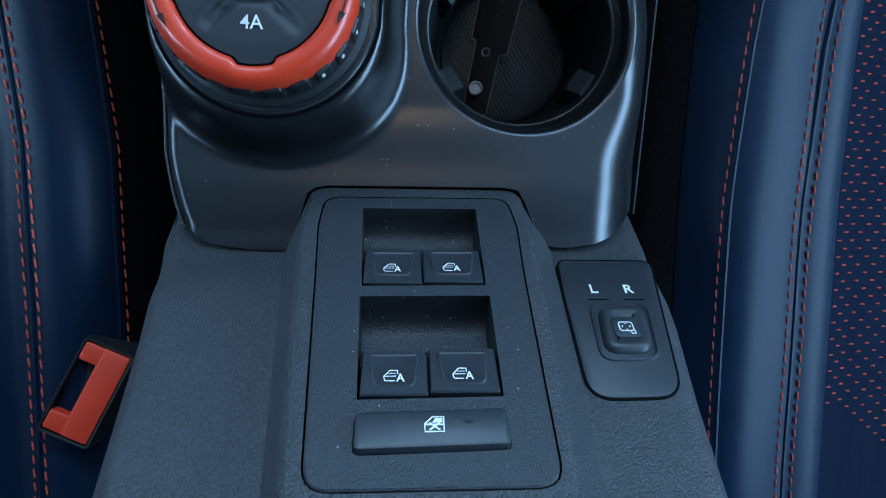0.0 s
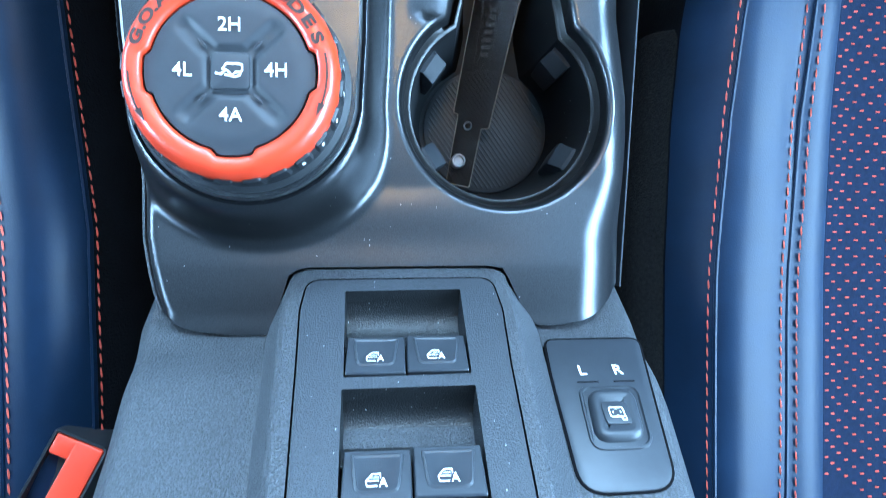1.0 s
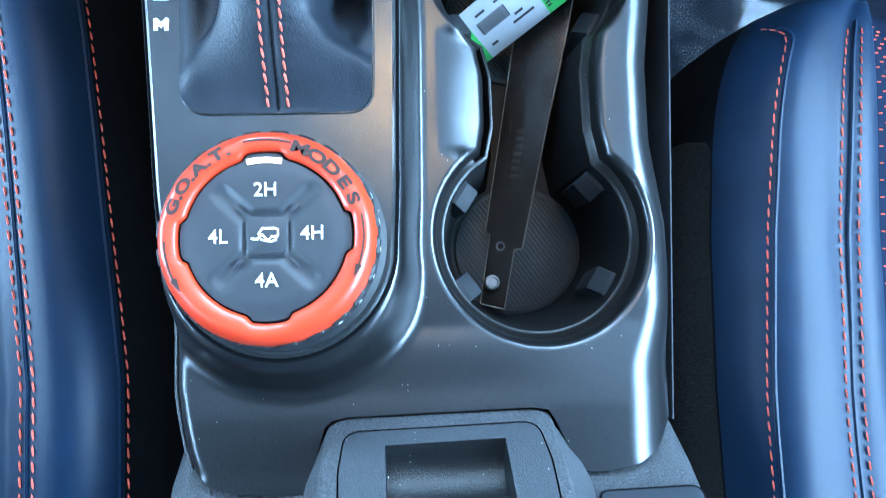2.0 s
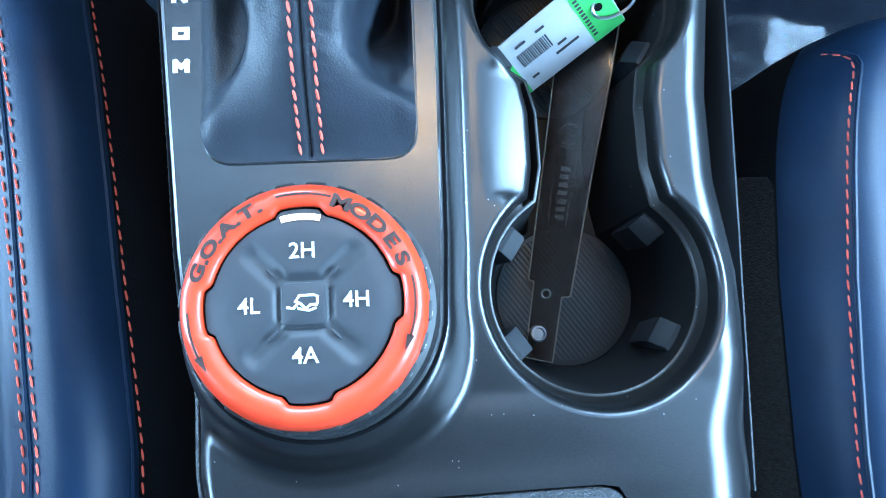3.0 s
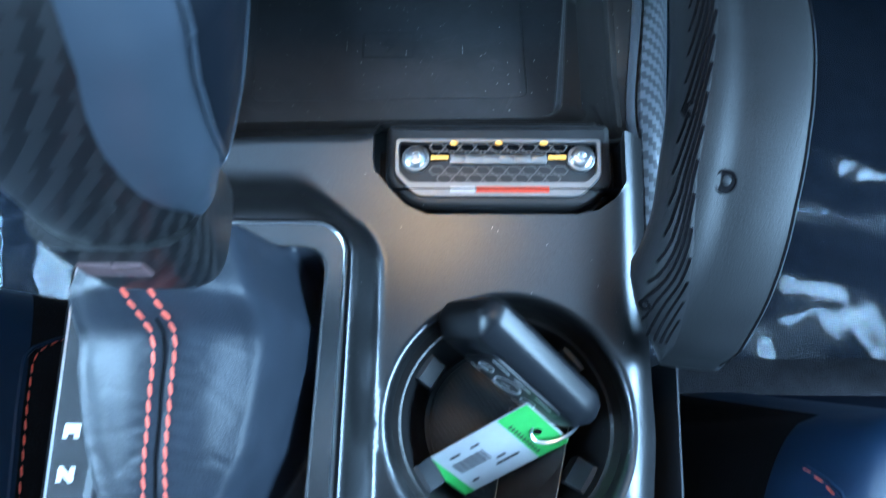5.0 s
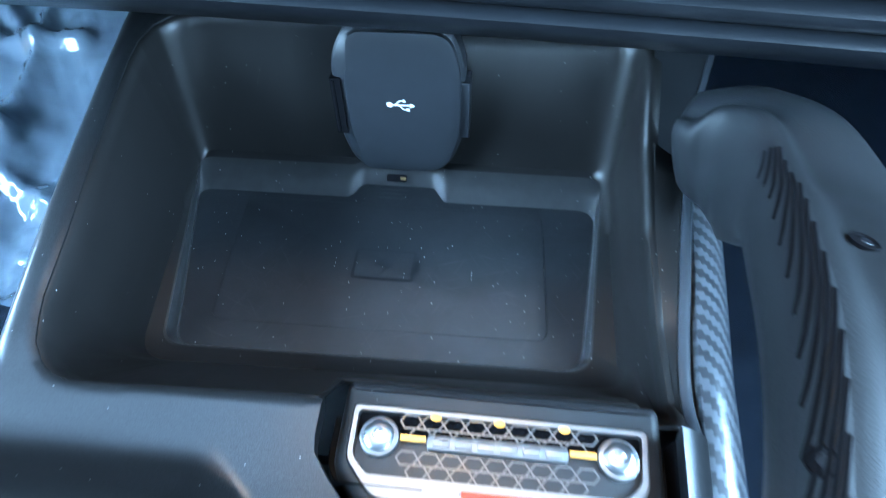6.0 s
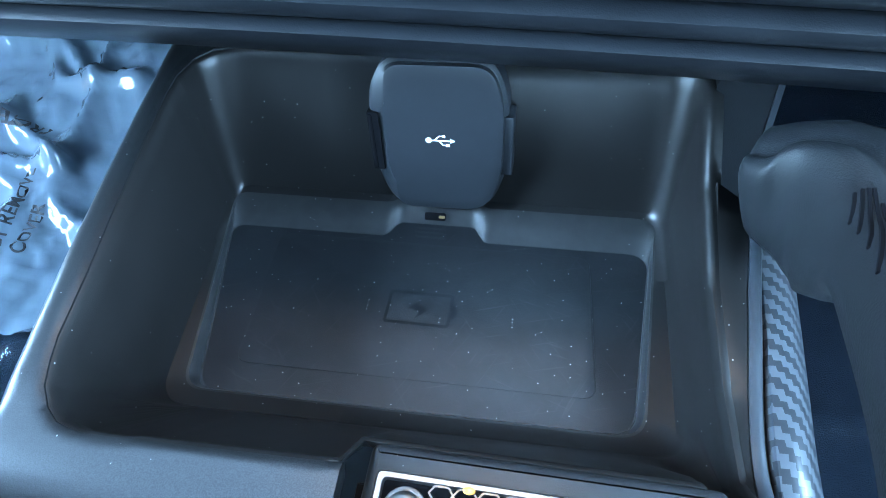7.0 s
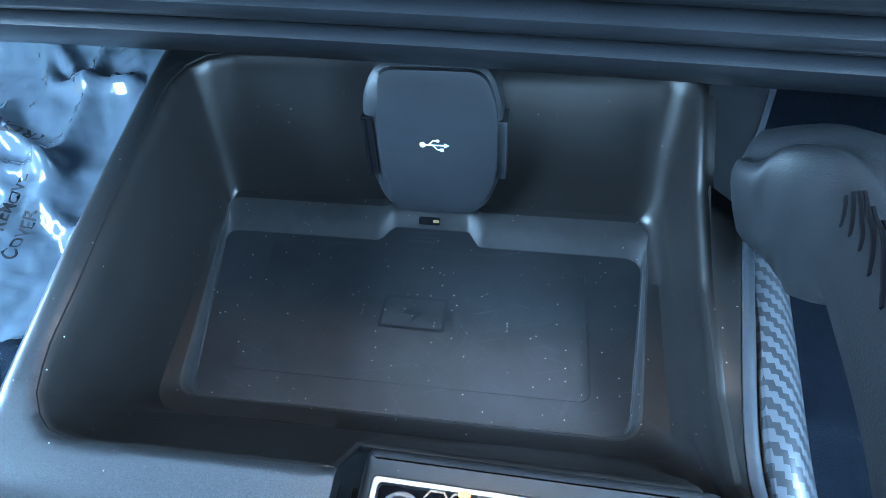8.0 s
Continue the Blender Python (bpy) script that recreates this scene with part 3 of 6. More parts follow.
def cup_fin(cx, cy, a):
    """A rubber block that grips a cup, wedge-shaped on top."""
    c, s = math.cos(radians(a)), math.sin(radians(a))
    L = []
    for z, r0, w in ((-0.110, 0.0385, 0.0062), (-0.0835, 0.0355, 0.0066), (-0.0800, 0.0360, 0.0066), (-0.0745, 0.0425, 0.0064), (-0.0740, 0.0480, 0.0064)):
        o = rounded([(r0, -w), (0.049, -w), (0.049, w), (r0, w)], 0.0012, 2)
        L.append([(cx + x * c - y * s, cy + x * s + y * c, z) for x, y in o])
    return part("cup_grip_fin", loft(L, True, True), FINS, well, "dark rubber grip fin", sharp=30)


for (cx, cy) in (CUP_A, CUP_B):
    for a in (41, 146, 214, 327):
        cup_fin(cx, cy, a)
    m = part("cup_mat", slab(circ(cx + 0.001, cy - 0.0005, 0.0365, 72), -0.1238, -0.1222, 0.0008), BLACK, well, "ribbed black rubber mat")
    ribs = []
    for i in range(-14, 15):
        o = i * 0.0023
        h = math.sqrt(max(0.0, 0.034 ** 2 - o * o))
        if h > 0.004:
            c, s = math.cos(radians(35)), math.sin(radians(35))
            ribs.append(tube([(cx + 0.001 + o * c - e * s, cy + o * s + e * c, -0.1221) for e in (-h, h)], 0.0006, 5))
    part("mat_ribs", join(*ribs), BLACK, m, kind="stuff")

# shifter plate, with the opening for the boot
BOOT_OUT = rounded([(-0.1065, 0.1500), (-0.0300, 0.1500), (-0.0275, 0.3025), (-0.1095, 0.3025)], 0.011, 6)
plate = part("shifter_plate", sheet(offset(PLATE_OUT, 0.0012), [BOOT_OUT], PLATE_Z, 0.006), PLATE, console, "dark satin shifter plate with white gear letters")
part("plate_edge", loft([at(PLATE_OUT, PLATE_Z - 0.003), at(PLATE_OUT, PLATE_Z - 0.0003), at(offset(PLATE_OUT, 0.0005), PLATE_Z + 0.0004),
                         at(offset(PLATE_OUT, 0.0012), PLATE_Z)], False, False), CHROME, plate, "thin bright metal edge line")
part("boot_frame", loft([at(offset(BOOT_OUT, -0.0010), PLATE_Z), at(offset(BOOT_OUT, -0.0004), PLATE_Z + 0.0007), at(BOOT_OUT, PLATE_Z + 0.0007),
                         at(offset(BOOT_OUT, 0.0006), PLATE_Z - 0.004)], False, False), PLATE, plate)
groove = offset(PLATE_OUT, -0.0009)
part("plate_groove", tube([(x, y, PLATE_Z - 0.0016) for x, y in groove], 0.0008, 5, closed=True), GAP, plate)


def gear_letter(ch, x, y, w=0.0062, h=0.0052):
    """Wide block capitals, drawn from strokes with square ends."""
    t = 0.0019
    S = {"P": [[(-1, -1), (-1, 1), (1, 1), (1, 0.0), (-1, 0.0)]],
         "R": [[(-1, -1), (-1, 1), (1, 1), (1, -1)], [(-1, 0.0), (1, 0.0)]],
         "N": [[(-1, -1), (-1, 1)], [(-0.9, 1), (0.9, -1)], [(1, -1), (1, 1)]],
         "D": [[(-1, -1), (1, -1), (1, 1), (-1, 1), (-1, -1)]],
         "M": [[(-1, -1), (-1, 1)], [(-0.95, 1), (0, -0.2), (0.95, 1)], [(1, -1), (1, 1)]]}[ch]
    geo = []
    for line in S:
        pts = [(px * (w / 2 - t / 2), py * (h / 2 - t / 2)) for px, py in line]
        for a, b in zip(pts, pts[1:]):
            a, b = Vector(a), Vector(b)
            d = (b - a).normalized() * t * 0.5
            geo.append(ribbon([a - d, b + d], t))
    for i, (v, f) in enumerate(geo):
        geo[i] = ([(p[0], p[1], 0.00003 * i) for p in v], f)
    return part("gear_letter", moved(join(*geo), Matrix.Translation((x, y, PLATE_Z + 0.0002))), WHITE, plate, "white letter " + ch)


for ch, x, y in (("P", -0.1185, 0.2680), ("R", -0.1170, 0.2310), ("N", -0.1163, 0.2160), ("D", -0.1156, 0.2010), ("M", -0.1154, 0.1880)):
    gear_letter(ch, x, y)


# ---- drive mode dial ----
def dial_gap(r, notch, w):
    """A round outline with four tabs, at the front, rear, left and right."""
    out = []
    for i in range(144):
        a = 2 * math.pi * i / 144
        k = min(abs((math.degrees(a) - q + 180) % 360 - 180) for q in (2, 92, 182, 272))
        out.append((DIAL[0] + (r + notch * (1 - smooth(w, w + 4.5, k))) * math.cos(a), DIAL[1] + (r + notch * (1 - smooth(w, w + 4.5, k))) * math.sin(a)))
    return out


def knurled(r, depth):
    out = []
    for i in range(216):
        a = 2 * math.pi * i / 216
        rr = r - (depth if i % 9 < 3 else 0)
        out.append((DIAL[0] + rr * math.cos(a), DIAL[1] + rr * math.sin(a)))
    return out


kn = knurled(0.0405, 0.0012)
dial = part("mode_dial", loft([at(circ(*DIAL, 0.0425, 216), PLATE_Z - 0.001), at(circ(*DIAL, 0.0425, 216), PLATE_Z + 0.002), at(circ(*DIAL, 0.0400, 216), PLATE_Z + 0.003),
                               at(circ(*DIAL, 0.0395, 216), PLATE_Z + 0.006), at(kn, PLATE_Z + 0.007), at(kn, -0.0055), at(offset(kn, 0.001), -0.0045)]), BLACK, console,
            "black knurled drive mode dial with orange ring", sharp=30)
gap_out = dial_gap(0.0294, 0.0021, 12.0)
co = circ(*DIAL, 0.0393, 144)


def between(f):
    return [(a[0] + (b[0] - a[0]) * f, a[1] + (b[1] - a[1]) * f) for a, b in zip(co, gap_out)]


part("dial_ring", loft([at(offset(co, -0.0002), -0.0075), at(offset(co, -0.0004), -0.0058), at(co, -0.0042), at(between(0.08), -0.0026), at(between(0.20), -0.0010), at(between(0.34), 0.0002),
                        at(between(0.5), 0.0008), at(between(0.75), 0.0006), at(between(0.93), 0.0001), at(between(1.0), -0.0008), at(between(1.0), -0.0035)], False, False),
     RED, dial, "glossy orange-red dial ring with dark lettering", sharp=50)
part("dial_groove", loft([at(offset(gap_out, -0.001), -0.0034), at(offset(gap_out, 0.003), -0.0034)], False, False), GAP, dial)
pad_out = dial_gap(0.0289, 0.0020, 11.5)


def pad_z(x, y):
    """Four lobes split by a cross of grooves, and a small square key in the middle."""
    dx, dy = x - DIAL[0], y - DIAL[1]
    r = math.hypot(dx, dy)
    u, v = (dx + dy) / math.sqrt(2), (dx - dy) / math.sqrt(2)
    arm = min(abs(u), abs(v))
    z = -0.0006 - 0.0016 * (1 - smooth(0.0008, 0.0046, arm)) * smooth(0.027, 0.022, r)
    sq = max(abs(dx), abs(dy))
    z = min(z, -0.0006 - 0.0016 * (1 - smooth(0.0076, 0.0102, sq)))
    if sq < 0.0070:
        z = -0.0014
    return z - 0.0010 * smooth(0.023, 0.031, r)


part("dial_pad", join(sheet(offset(pad_out, 0.0004), [], pad_z, 0.0011), loft([at(pad_out, -0.0034), at(offset(pad_out, 0.0004), pad_z)], False, False)), RUBBER, dial,
     "dark grey rubber button pad with white drive modes", sharp=45)
sqr = rrect(DIAL[0] - 0.0069, DIAL[0] + 0.0069, DIAL[1] - 0.0067, DIAL[1] + 0.0067, 0.0018, 4)
part("center_key", slab(sqr, -0.0024, -0.0004, 0.0005), RUBBER, dial)
for word, dx, dy in (("2H", 0, 0.0166), ("4A", 0.0003, -0.0162), ("4L", -0.0167, -0.0002), ("4H", 0.0166, 0.0004)):
    part("mode_label", moved(lettering(word, 0.0050, 0.98, 0.00006), Matrix.Translation((DIAL[0] + dx, DIAL[1] + dy, 0.0002))), WHITE, dial, "white letters " + word)
for sx in (-1, 1):
    for sy in (-1, 1):
        ridge = [(DIAL[0] + sx * a, DIAL[1] + sy * a, -0.0009) for a in (0.0083, 0.0098, 0.0114)]
        part("pad_ridge", tube(ridge, [0.0003, 0.0007, 0.0003], 6), RUBBER, dial)
icon = join(ribbon([(-0.0052, -0.0010), (-0.0030, -0.0013), (-0.0012, 0.0006)], 0.0008), ribbon([(-0.0026, 0.0004), (-0.0012, 0.0026), (0.0032, 0.0026), (0.0044, 0.0022), (0.0044, -0.0002)], 0.0008),
            ribbon([(-0.0012, 0.0004), (0.0008, -0.0016), (0.0022, -0.0004), (0.0044, -0.0004)], 0.0008), ribbon([(-0.0018, -0.0014), (0.0018, -0.0022), (0.0040, -0.0014)], 0.0007))
part("vehicle_icon", moved(icon, Matrix.Translation((*DIAL, 0.0001))), WHITE, dial)
lamp = [(DIAL[0] + r * math.cos(radians(a)), DIAL[1] + r * math.sin(radians(a))) for r, aa in ((0.0268, range(78, 105, 2)), (0.0288, range(104, 77, -2))) for a in aa]
part("indicator_lamp", poly(lamp, -0.0004), LAMP, dial, "lit white indicator bar")


def ring_words():
    """The dark words round the dial's ring, letter by letter along an arc."""
    for text, a0, a1, h in (("G.O.A.T.", 161, 113, 0.0038), ("MODES", 68, 22, 0.0042)):
        geo = []
        for i, ch in enumerate(text):
            a = a0 + (a1 - a0) * i / (len(text) - 1)
            r = 0.0338
            m = Matrix.Translation((DIAL[0] + r * math.cos(radians(a)), DIAL[1] + r * math.sin(radians(a)), 0.00115)) @ Matrix.Rotation(radians(a - 90), 4, "Z")
            geo.append(moved(lettering(ch, h, 1.5, 0.00026), m))
        part("ring_word", join(*geo), DARKPRINT, dial, "dark wording " + text)


ring_words()
for a0, a1 in ((103, 74), (12, -20), (182, 206)):
    line = [(DIAL[0] + 0.0350 * math.cos(radians(a0 + (a1 - a0) * i / 14)), DIAL[1] + 0.0350 * math.sin(radians(a0 + (a1 - a0) * i / 14))) for i in range(15)]
    geo = [ribbon(line, 0.0007)]
    if a0 != 103:
        s = 1 if a1 > a0 else -1
        tip = [(DIAL[0] + r * math.cos(radians(a1 + s * b)), DIAL[1] + r * math.sin(radians(a1 + s * b))) for r, b in ((0.0337, -1), (0.0363, -1), (0.0350, 8))]
        geo.append(poly(tip))
    part("ring_arrow", moved(join(*geo), Matrix.Translation((0, 0, 0.00118))), DARKPRINT, dial)
for i in range(13):
    a = radians(i * 15 - 52)
    tick = box(-0.0007, 0.0007, -0.0004, 0.0004, -0.0125, -0.0085)
    part("tick_mark", moved(tick, Matrix.Translation((DIAL[0] + 0.0403 * math.cos(a), DIAL[1] + 0.0403 * math.sin(a), 0)) @ Matrix.Rotation(a + math.pi / 2, 4, "Z")), WHITE, dial)


# ---- rear slope with the switches ----
SL = math.atan(1.33)
OI = Vector((0, 0.024, -0.0523))
MI = Matrix(((1, 0, 0, OI.x), (0, -math.cos(SL), math.sin(SL), OI.y), (0, math.sin(SL), math.cos(SL), OI.z), (0, 0, 0, 1)))
FOOT = -0.0163


def flip(geom):
    return moved(geom, MI)


base_tab_l = [(-0.08, -0.128), (0.010, -0.1240), (0.034, -0.1195), (0.075, -0.1140), (0.110, -0.1106), (0.14, -0.1078), (0.30, -0.098)]
base_tab_r = [(-0.08, 0.112), (0.010, 0.1110), (0.034, 0.1090), (0.065, 0.1068), (0.105, 0.1012), (0.145, 0.0972), (0.30, 0.092)]


def base_n(x, v):
    l, r = lerp_at(base_tab_l, v), lerp_at(base_tab_r, v)
    e = min(x - l, r - x)
    n = FOOT - 0.010 * (1 - smooth(0.0, 0.010, e)) ** 2
    # a shallow seat for the rear tips of the deck; the slope bends level under the armrest
    n -= 0.0046 * smooth(0.055, 0.024, v)
    return n - 0.35 * max(0.0, v - 0.17) ** 2 * 4


rows_v = [-0.02 + 0.005 * i for i in range(58)]
base_out = [(lerp_at(base_tab_l, v), v) for v in reversed(rows_v)] + [(lerp_at(base_tab_r, v), v) for v in rows_v]
rear = part("rear_base", flip(sheet(base_out, [], base_n, 0.0045)), GRAINED, console, "grained grey plastic slope behind the deck", sharp=50)
bo = resample(base_out, 0.006)
part("base_side", loft([[MI @ Vector((x, v, base_n(x, v))) for x, v in bo], [(lambda p: (p.x * 1.02, p.y, -0.10))(MI @ Vector((x, v, base_n(x, v)))) for x, v in bo],
                        [(lambda p: (p.x * 1.03, p.y, -0.36))(MI @ Vector((x, v, base_n(x, v)))) for x, v in bo]], False, False), GRAINED, console)

ISL = rounded([(-0.0545, 0.0005), (0.0440, -0.0005), (0.0458, 0.030), (0.0445, 0.08), (0.0418, 0.145), (0.037, 0.20), (-0.043, 0.20), (-0.0475, 0.145), (-0.0525, 0.09), (-0.0562, 0.030)],
              [0.010, 0.010, 0.004, 0.004, 0.004, 0.01, 0.01, 0.004, 0.004, 0.004], 5)
foot = [(x + (0.0115 if x > 0 else -0.0070) * smooth(0.0, 0.012, v), v - (0.002 if v < 0.004 else 0)) for x, v in ISL]
PAN = rounded([(-0.0460, 0.0105), (0.0362, 0.0095), (0.0382, 0.030), (0.0367, 0.06), (0.0357, 0.108), (0.0349, 0.147), (-0.0398, 0.147), (-0.0423, 0.106), (-0.0455, 0.054), (-0.0472, 0.03)],
              [0.007, 0.007, 0.002, 0.002, 0.002, 0.008, 0.008, 0.002, 0.002, 0.002], 5)
island = part("switch_island", flip(join(sheet(offset(ISL, 0.0030), [offset(PAN, -0.0006)], -0.0004, 0.005),
                                         loft([at(foot, FOOT - 0.001), at(offset(foot, 0.0012), FOOT + 0.0012), at(ISL, -0.0042), at(offset(ISL, 0.0010), -0.0014), at(offset(ISL, 0.0030), -0.0004)], False, False))),
              GRAINED, console, "raised grained grey frame for the window switches", sharp=50)
part("panel_groove", flip(loft([at(offset(PAN, -0.0006), -0.0004), at(offset(PAN, -0.0004), -0.004), at(offset(PAN, 0.0015), -0.004)], False, False)), GAP, island)

REC = [rounded([(-0.0292, 0.0186), (0.0212, 0.0178), (0.0208, 0.0660), (-0.0272, 0.0668)], 0.0006, 2),
       rounded([(-0.0276, 0.0722), (0.0216, 0.0716), (0.0212, 0.1166), (-0.0262, 0.1174)], 0.0006, 2)]
LOCK = rounded([(-0.0262, 0.1235), (0.0208, 0.1222), (0.0212, 0.1350), (-0.0262, 0.1362)], 0.0022, 4)
panel = part("switch_panel", flip(join(sheet(offset(PAN, 0.0006), REC + [offset(LOCK, -0.0004)], 0.0, 0.0043), loft([at(PAN, -0.004), at(PAN, -0.0006), at(offset(PAN, 0.0006), 0.0)], False, False))),
             PANEL, console, "dark grained panel with power window switches", sharp=40)


def pocket(rec, v_top, v_mid):
    """The scooped finger recess in front of a pair of switches."""
    xl, xr = rec[0][0] - 0.0001, max(p[0] for p in rec)
    prof = [(v_top, 0.0), (v_top + 0.0003, -0.0060), (v_top + 0.0016, -0.0125), (v_top + 0.0060, -0.0165), (v_top + 0.0130, -0.0172), (v_mid - 0.009, -0.0150), (v_mid - 0.004, -0.0110), (v_mid, -0.0070), (v_mid + 0.003, -0.0068)]
    xl = min(p[0] for p in rec)
    scoop = loft([[(xl + (xr - xl) * i / 10, v, n) for i in range(11)] for v, n in prof], False, False, closed=False)
    walls = loft([at(rec, 0.0), at(offset(rec, 0.0002), -0.018)], False, False)
    return part("switch_pocket", flip(join(scoop, walls)), POCKET, panel, sharp=50)


pocket(REC[0], 0.0182, 0.0450)
pocket(REC[1], 0.0719, 0.0965)


def window_icon(s):
    """A car door with its window, and the letter A."""
    door = [(-1.0, -0.75), (-1.2, -0.05), (-0.35, 0.95), (0.75, 0.95)]
    g = [ribbon([(x * s, y * s) for x, y in door], 0.17 * s), ribbon([(-1.15 * s, 0.0), (0.55 * s, 0.0)], 0.14 * s), ribbon([(-0.6 * s, 0.45 * s), (0.5 * s, 0.45 * s)], 0.11 * s),
         ribbon([(-1.0 * s, -0.75 * s), (0.35 * s, -0.75 * s)], 0.17 * s), ribbon([(0.72 * s, 0.95 * s), (0.72 * s, 0.35 * s)], 0.15 * s)]
    a = lettering("A", 1.25 * s, 0.9, 0.00008)
    g.append(moved(a, Matrix.Translation((1.1 * s, -0.33 * s, 0.0001))))
    return [(p[0], -p[1], p[2]) for p in join(*g)[0]], join(*g)[1]


def window_switch(x0, x1, v0, v1, icon_x, icon_v):
    out = rounded([(x0, v0), (x1, v0), (x1, v1), (x0, v1)], 0.0007, 3)
    w = x1 - x0
    body = loft([at(out, -0.011), at(out, lambda x, v: -0.0012 + 0.0014 * (v - v0) / (v1 - v0)), at(offset(out, 0.0005), lambda x, v: -0.0006 + 0.0014 * (v - v0) / (v1 - v0))])
    sw = part("window_switch", flip(body), BUTTON, panel, "dark grey rocker window switch with white icon")
    pad = rounded([(x0 + w * 0.10, v0 + 0.0022), (x1 - w * 0.10, v0 + 0.0022), (x1 - w * 0.18, v0 + 0.0165), (x0 + w * 0.18, v0 + 0.0165)], [0.0008, 0.0008, 0.003, 0.003], 4)
    part("switch_pad", flip(loft([at(pad, -0.0010), at(offset(pad, 0.0003), 0.0007), at(offset(pad, 0.0010), 0.0012), at(offset(pad, 0.0016), 0.0009)])), BUTTON, sw)
    part("switch_icon", flip(moved(window_icon(0.0024), Matrix.Translation((icon_x, icon_v + 0.0022, 0.0013)))), WHITE, sw)


window_switch(-0.0268, -0.0041, 0.0458, 0.0655, -0.0162, 0.0560)
window_switch(-0.0034, 0.0200, 0.0452, 0.0648, 0.0072, 0.0552)
window_switch(-0.0254, -0.0033, 0.0972, 0.1162, -0.0150, 0.1072)
window_switch(-0.0026, 0.0203, 0.0963, 0.1152, 0.0078, 0.1064)
lock = part("window_lock_switch", flip(slab(LOCK, -0.006, 0.0030, 0.0012)), BUTTON, panel, "dark grey bar switch for window lock")
lk = join(ribbon([(-0.0028, -0.0024), (0.0030, -0.0024), (0.0030, 0.0026), (-0.0004, 0.0026), (-0.0028, 0.0002)], 0.0005, True), ribbon([(-0.0028, 0.0000), (0.0030, 0.0000)], 0.0005),
          ribbon([(-0.0014, -0.0018), (0.0018, 0.0006)], 0.0006), ribbon([(-0.0014, 0.0006), (0.0018, -0.0018)], 0.0006), poly([(-0.0006, 0.0006), (0.0026, 0.0006), (0.0026, 0.0022), (0.0004, 0.0022)]))
lk = ([(x, -y, z) for x, y, z in lk[0]], lk[1])
part("lock_icon", flip(moved(lk, Matrix.Translation((-0.0022, 0.1285, 0.0033)))), WHITE, lock)
part("status_mark", flip(moved(box(-0.0014, 0.0014, -0.0004, 0.0004, 0, 0.0001), Matrix.Translation((0.0085, 0.1275, 0.0031)))), DECK, lock)

# mirror switch on the slope beside the island
MS = MI @ Matrix.Translation((0, 0.0255, FOOT - 0.0020))  # v runs from the lip


def on_slope(geom):
    return moved(geom, MS)


MIR = rounded([(0.0586, 0.0090), (0.1018, 0.0088), (0.0984, 0.030), (0.0905, 0.0815), (0.0560, 0.0820), (0.0570, 0.030)], [0.004, 0.005, 0.004, 0.010, 0.010, 0.004], 6)
part("mirror_groove", on_slope(slab(offset(MIR, -0.0008), -0.002, 0.0026, 0.0003)), GAP, rear)
mirror = part("mirror_panel", on_slope(slab(MIR, -0.002, 0.0030, 0.0010)), BUTTON, console, "smooth dark grey mirror adjust panel")
mo = rounded([(0.0660, 0.0352), (0.0924, 0.0352), (0.0884, 0.0655), (0.0638, 0.0660)], 0.0065, 7)
mi = rounded([(0.0688, 0.0382), (0.0890, 0.0382), (0.0861, 0.0624), (0.0662, 0.0626)], 0.0065, 7)
part("mirror_bezel", on_slope(loft([at(mo, 0.0028), at(offset(mo, 0.0004), 0.0037), at(offset(mo, 0.0012), 0.0038), at(offset(mo, 0.0020), 0.0026)])), BUTTON, mirror)
knob = part("mirror_knob", on_slope(loft([at(mi, 0.0024), at(offset(mi, 0.0004), 0.0040), at(offset(mi, 0.0013), 0.0054), at(offset(mi, 0.0026), 0.0060), at(offset(mi, 0.0042), 0.0058), at(offset(mi, 0.0052), 0.0054)])), BUTTON, mirror, sharp=80)
mt = rrect(-0.0052, 0.0052, -0.0052, 0.0052, 0.0018, 4)
part("knob_cap", on_slope(moved(slab(mt, 0, 0.0008, 0.0003), Matrix.Translation((0.0772, 0.0510, 0.0053)))), BUTTON, mirror)
mk = join(ribbon(rrect(-0.0028, 0.0028, -0.0022, 0.0022, 0.0009, 3), 0.0005, True), ribbon([(0.0010, -0.0022), (0.0016, -0.0036), (0.0030, -0.0036), (0.0030, -0.0018)], 0.0005),
          *[poly([(0.0013 * math.cos(a) - 0.0003 * math.sin(a) * s, 0.0013 * math.sin(a) + 0.0003 * math.cos(a) * s) if s else (0.0019 * math.cos(a), 0.0019 * math.sin(a)) for s in (-2, 2, 0)]) for a in (0, math.pi / 2, math.pi, 1.5 * math.pi)])
mk = ([(x, -y, z) for x, y, z in mk[0]], mk[1])
part("mirror_icon", on_slope(moved(mk, Matrix.Translation((0.0772, 0.0510, 0.0063)))), WHITE, mirror)
for ch, x in (("L", 0.0704), ("R", 0.0858)):
    g = lettering(ch, 0.0050, 1.0, 0.00012)
    g = ([(a, -b, c) for a, b, c in g[0]], g[1])
    part("mirror_letter", on_slope(moved(g, Matrix.Translation((x, 0.0275, 0.0032)))), WHITE, mirror, "white letter " + ch)
    part("letter_key", on_slope(moved(box(-0.0045, 0.0045, -0.0002, 0.0002, 0, 0.0003), Matrix.Translation((x + 0.001, 0.0335, 0.0030)))), GAP, mirror)


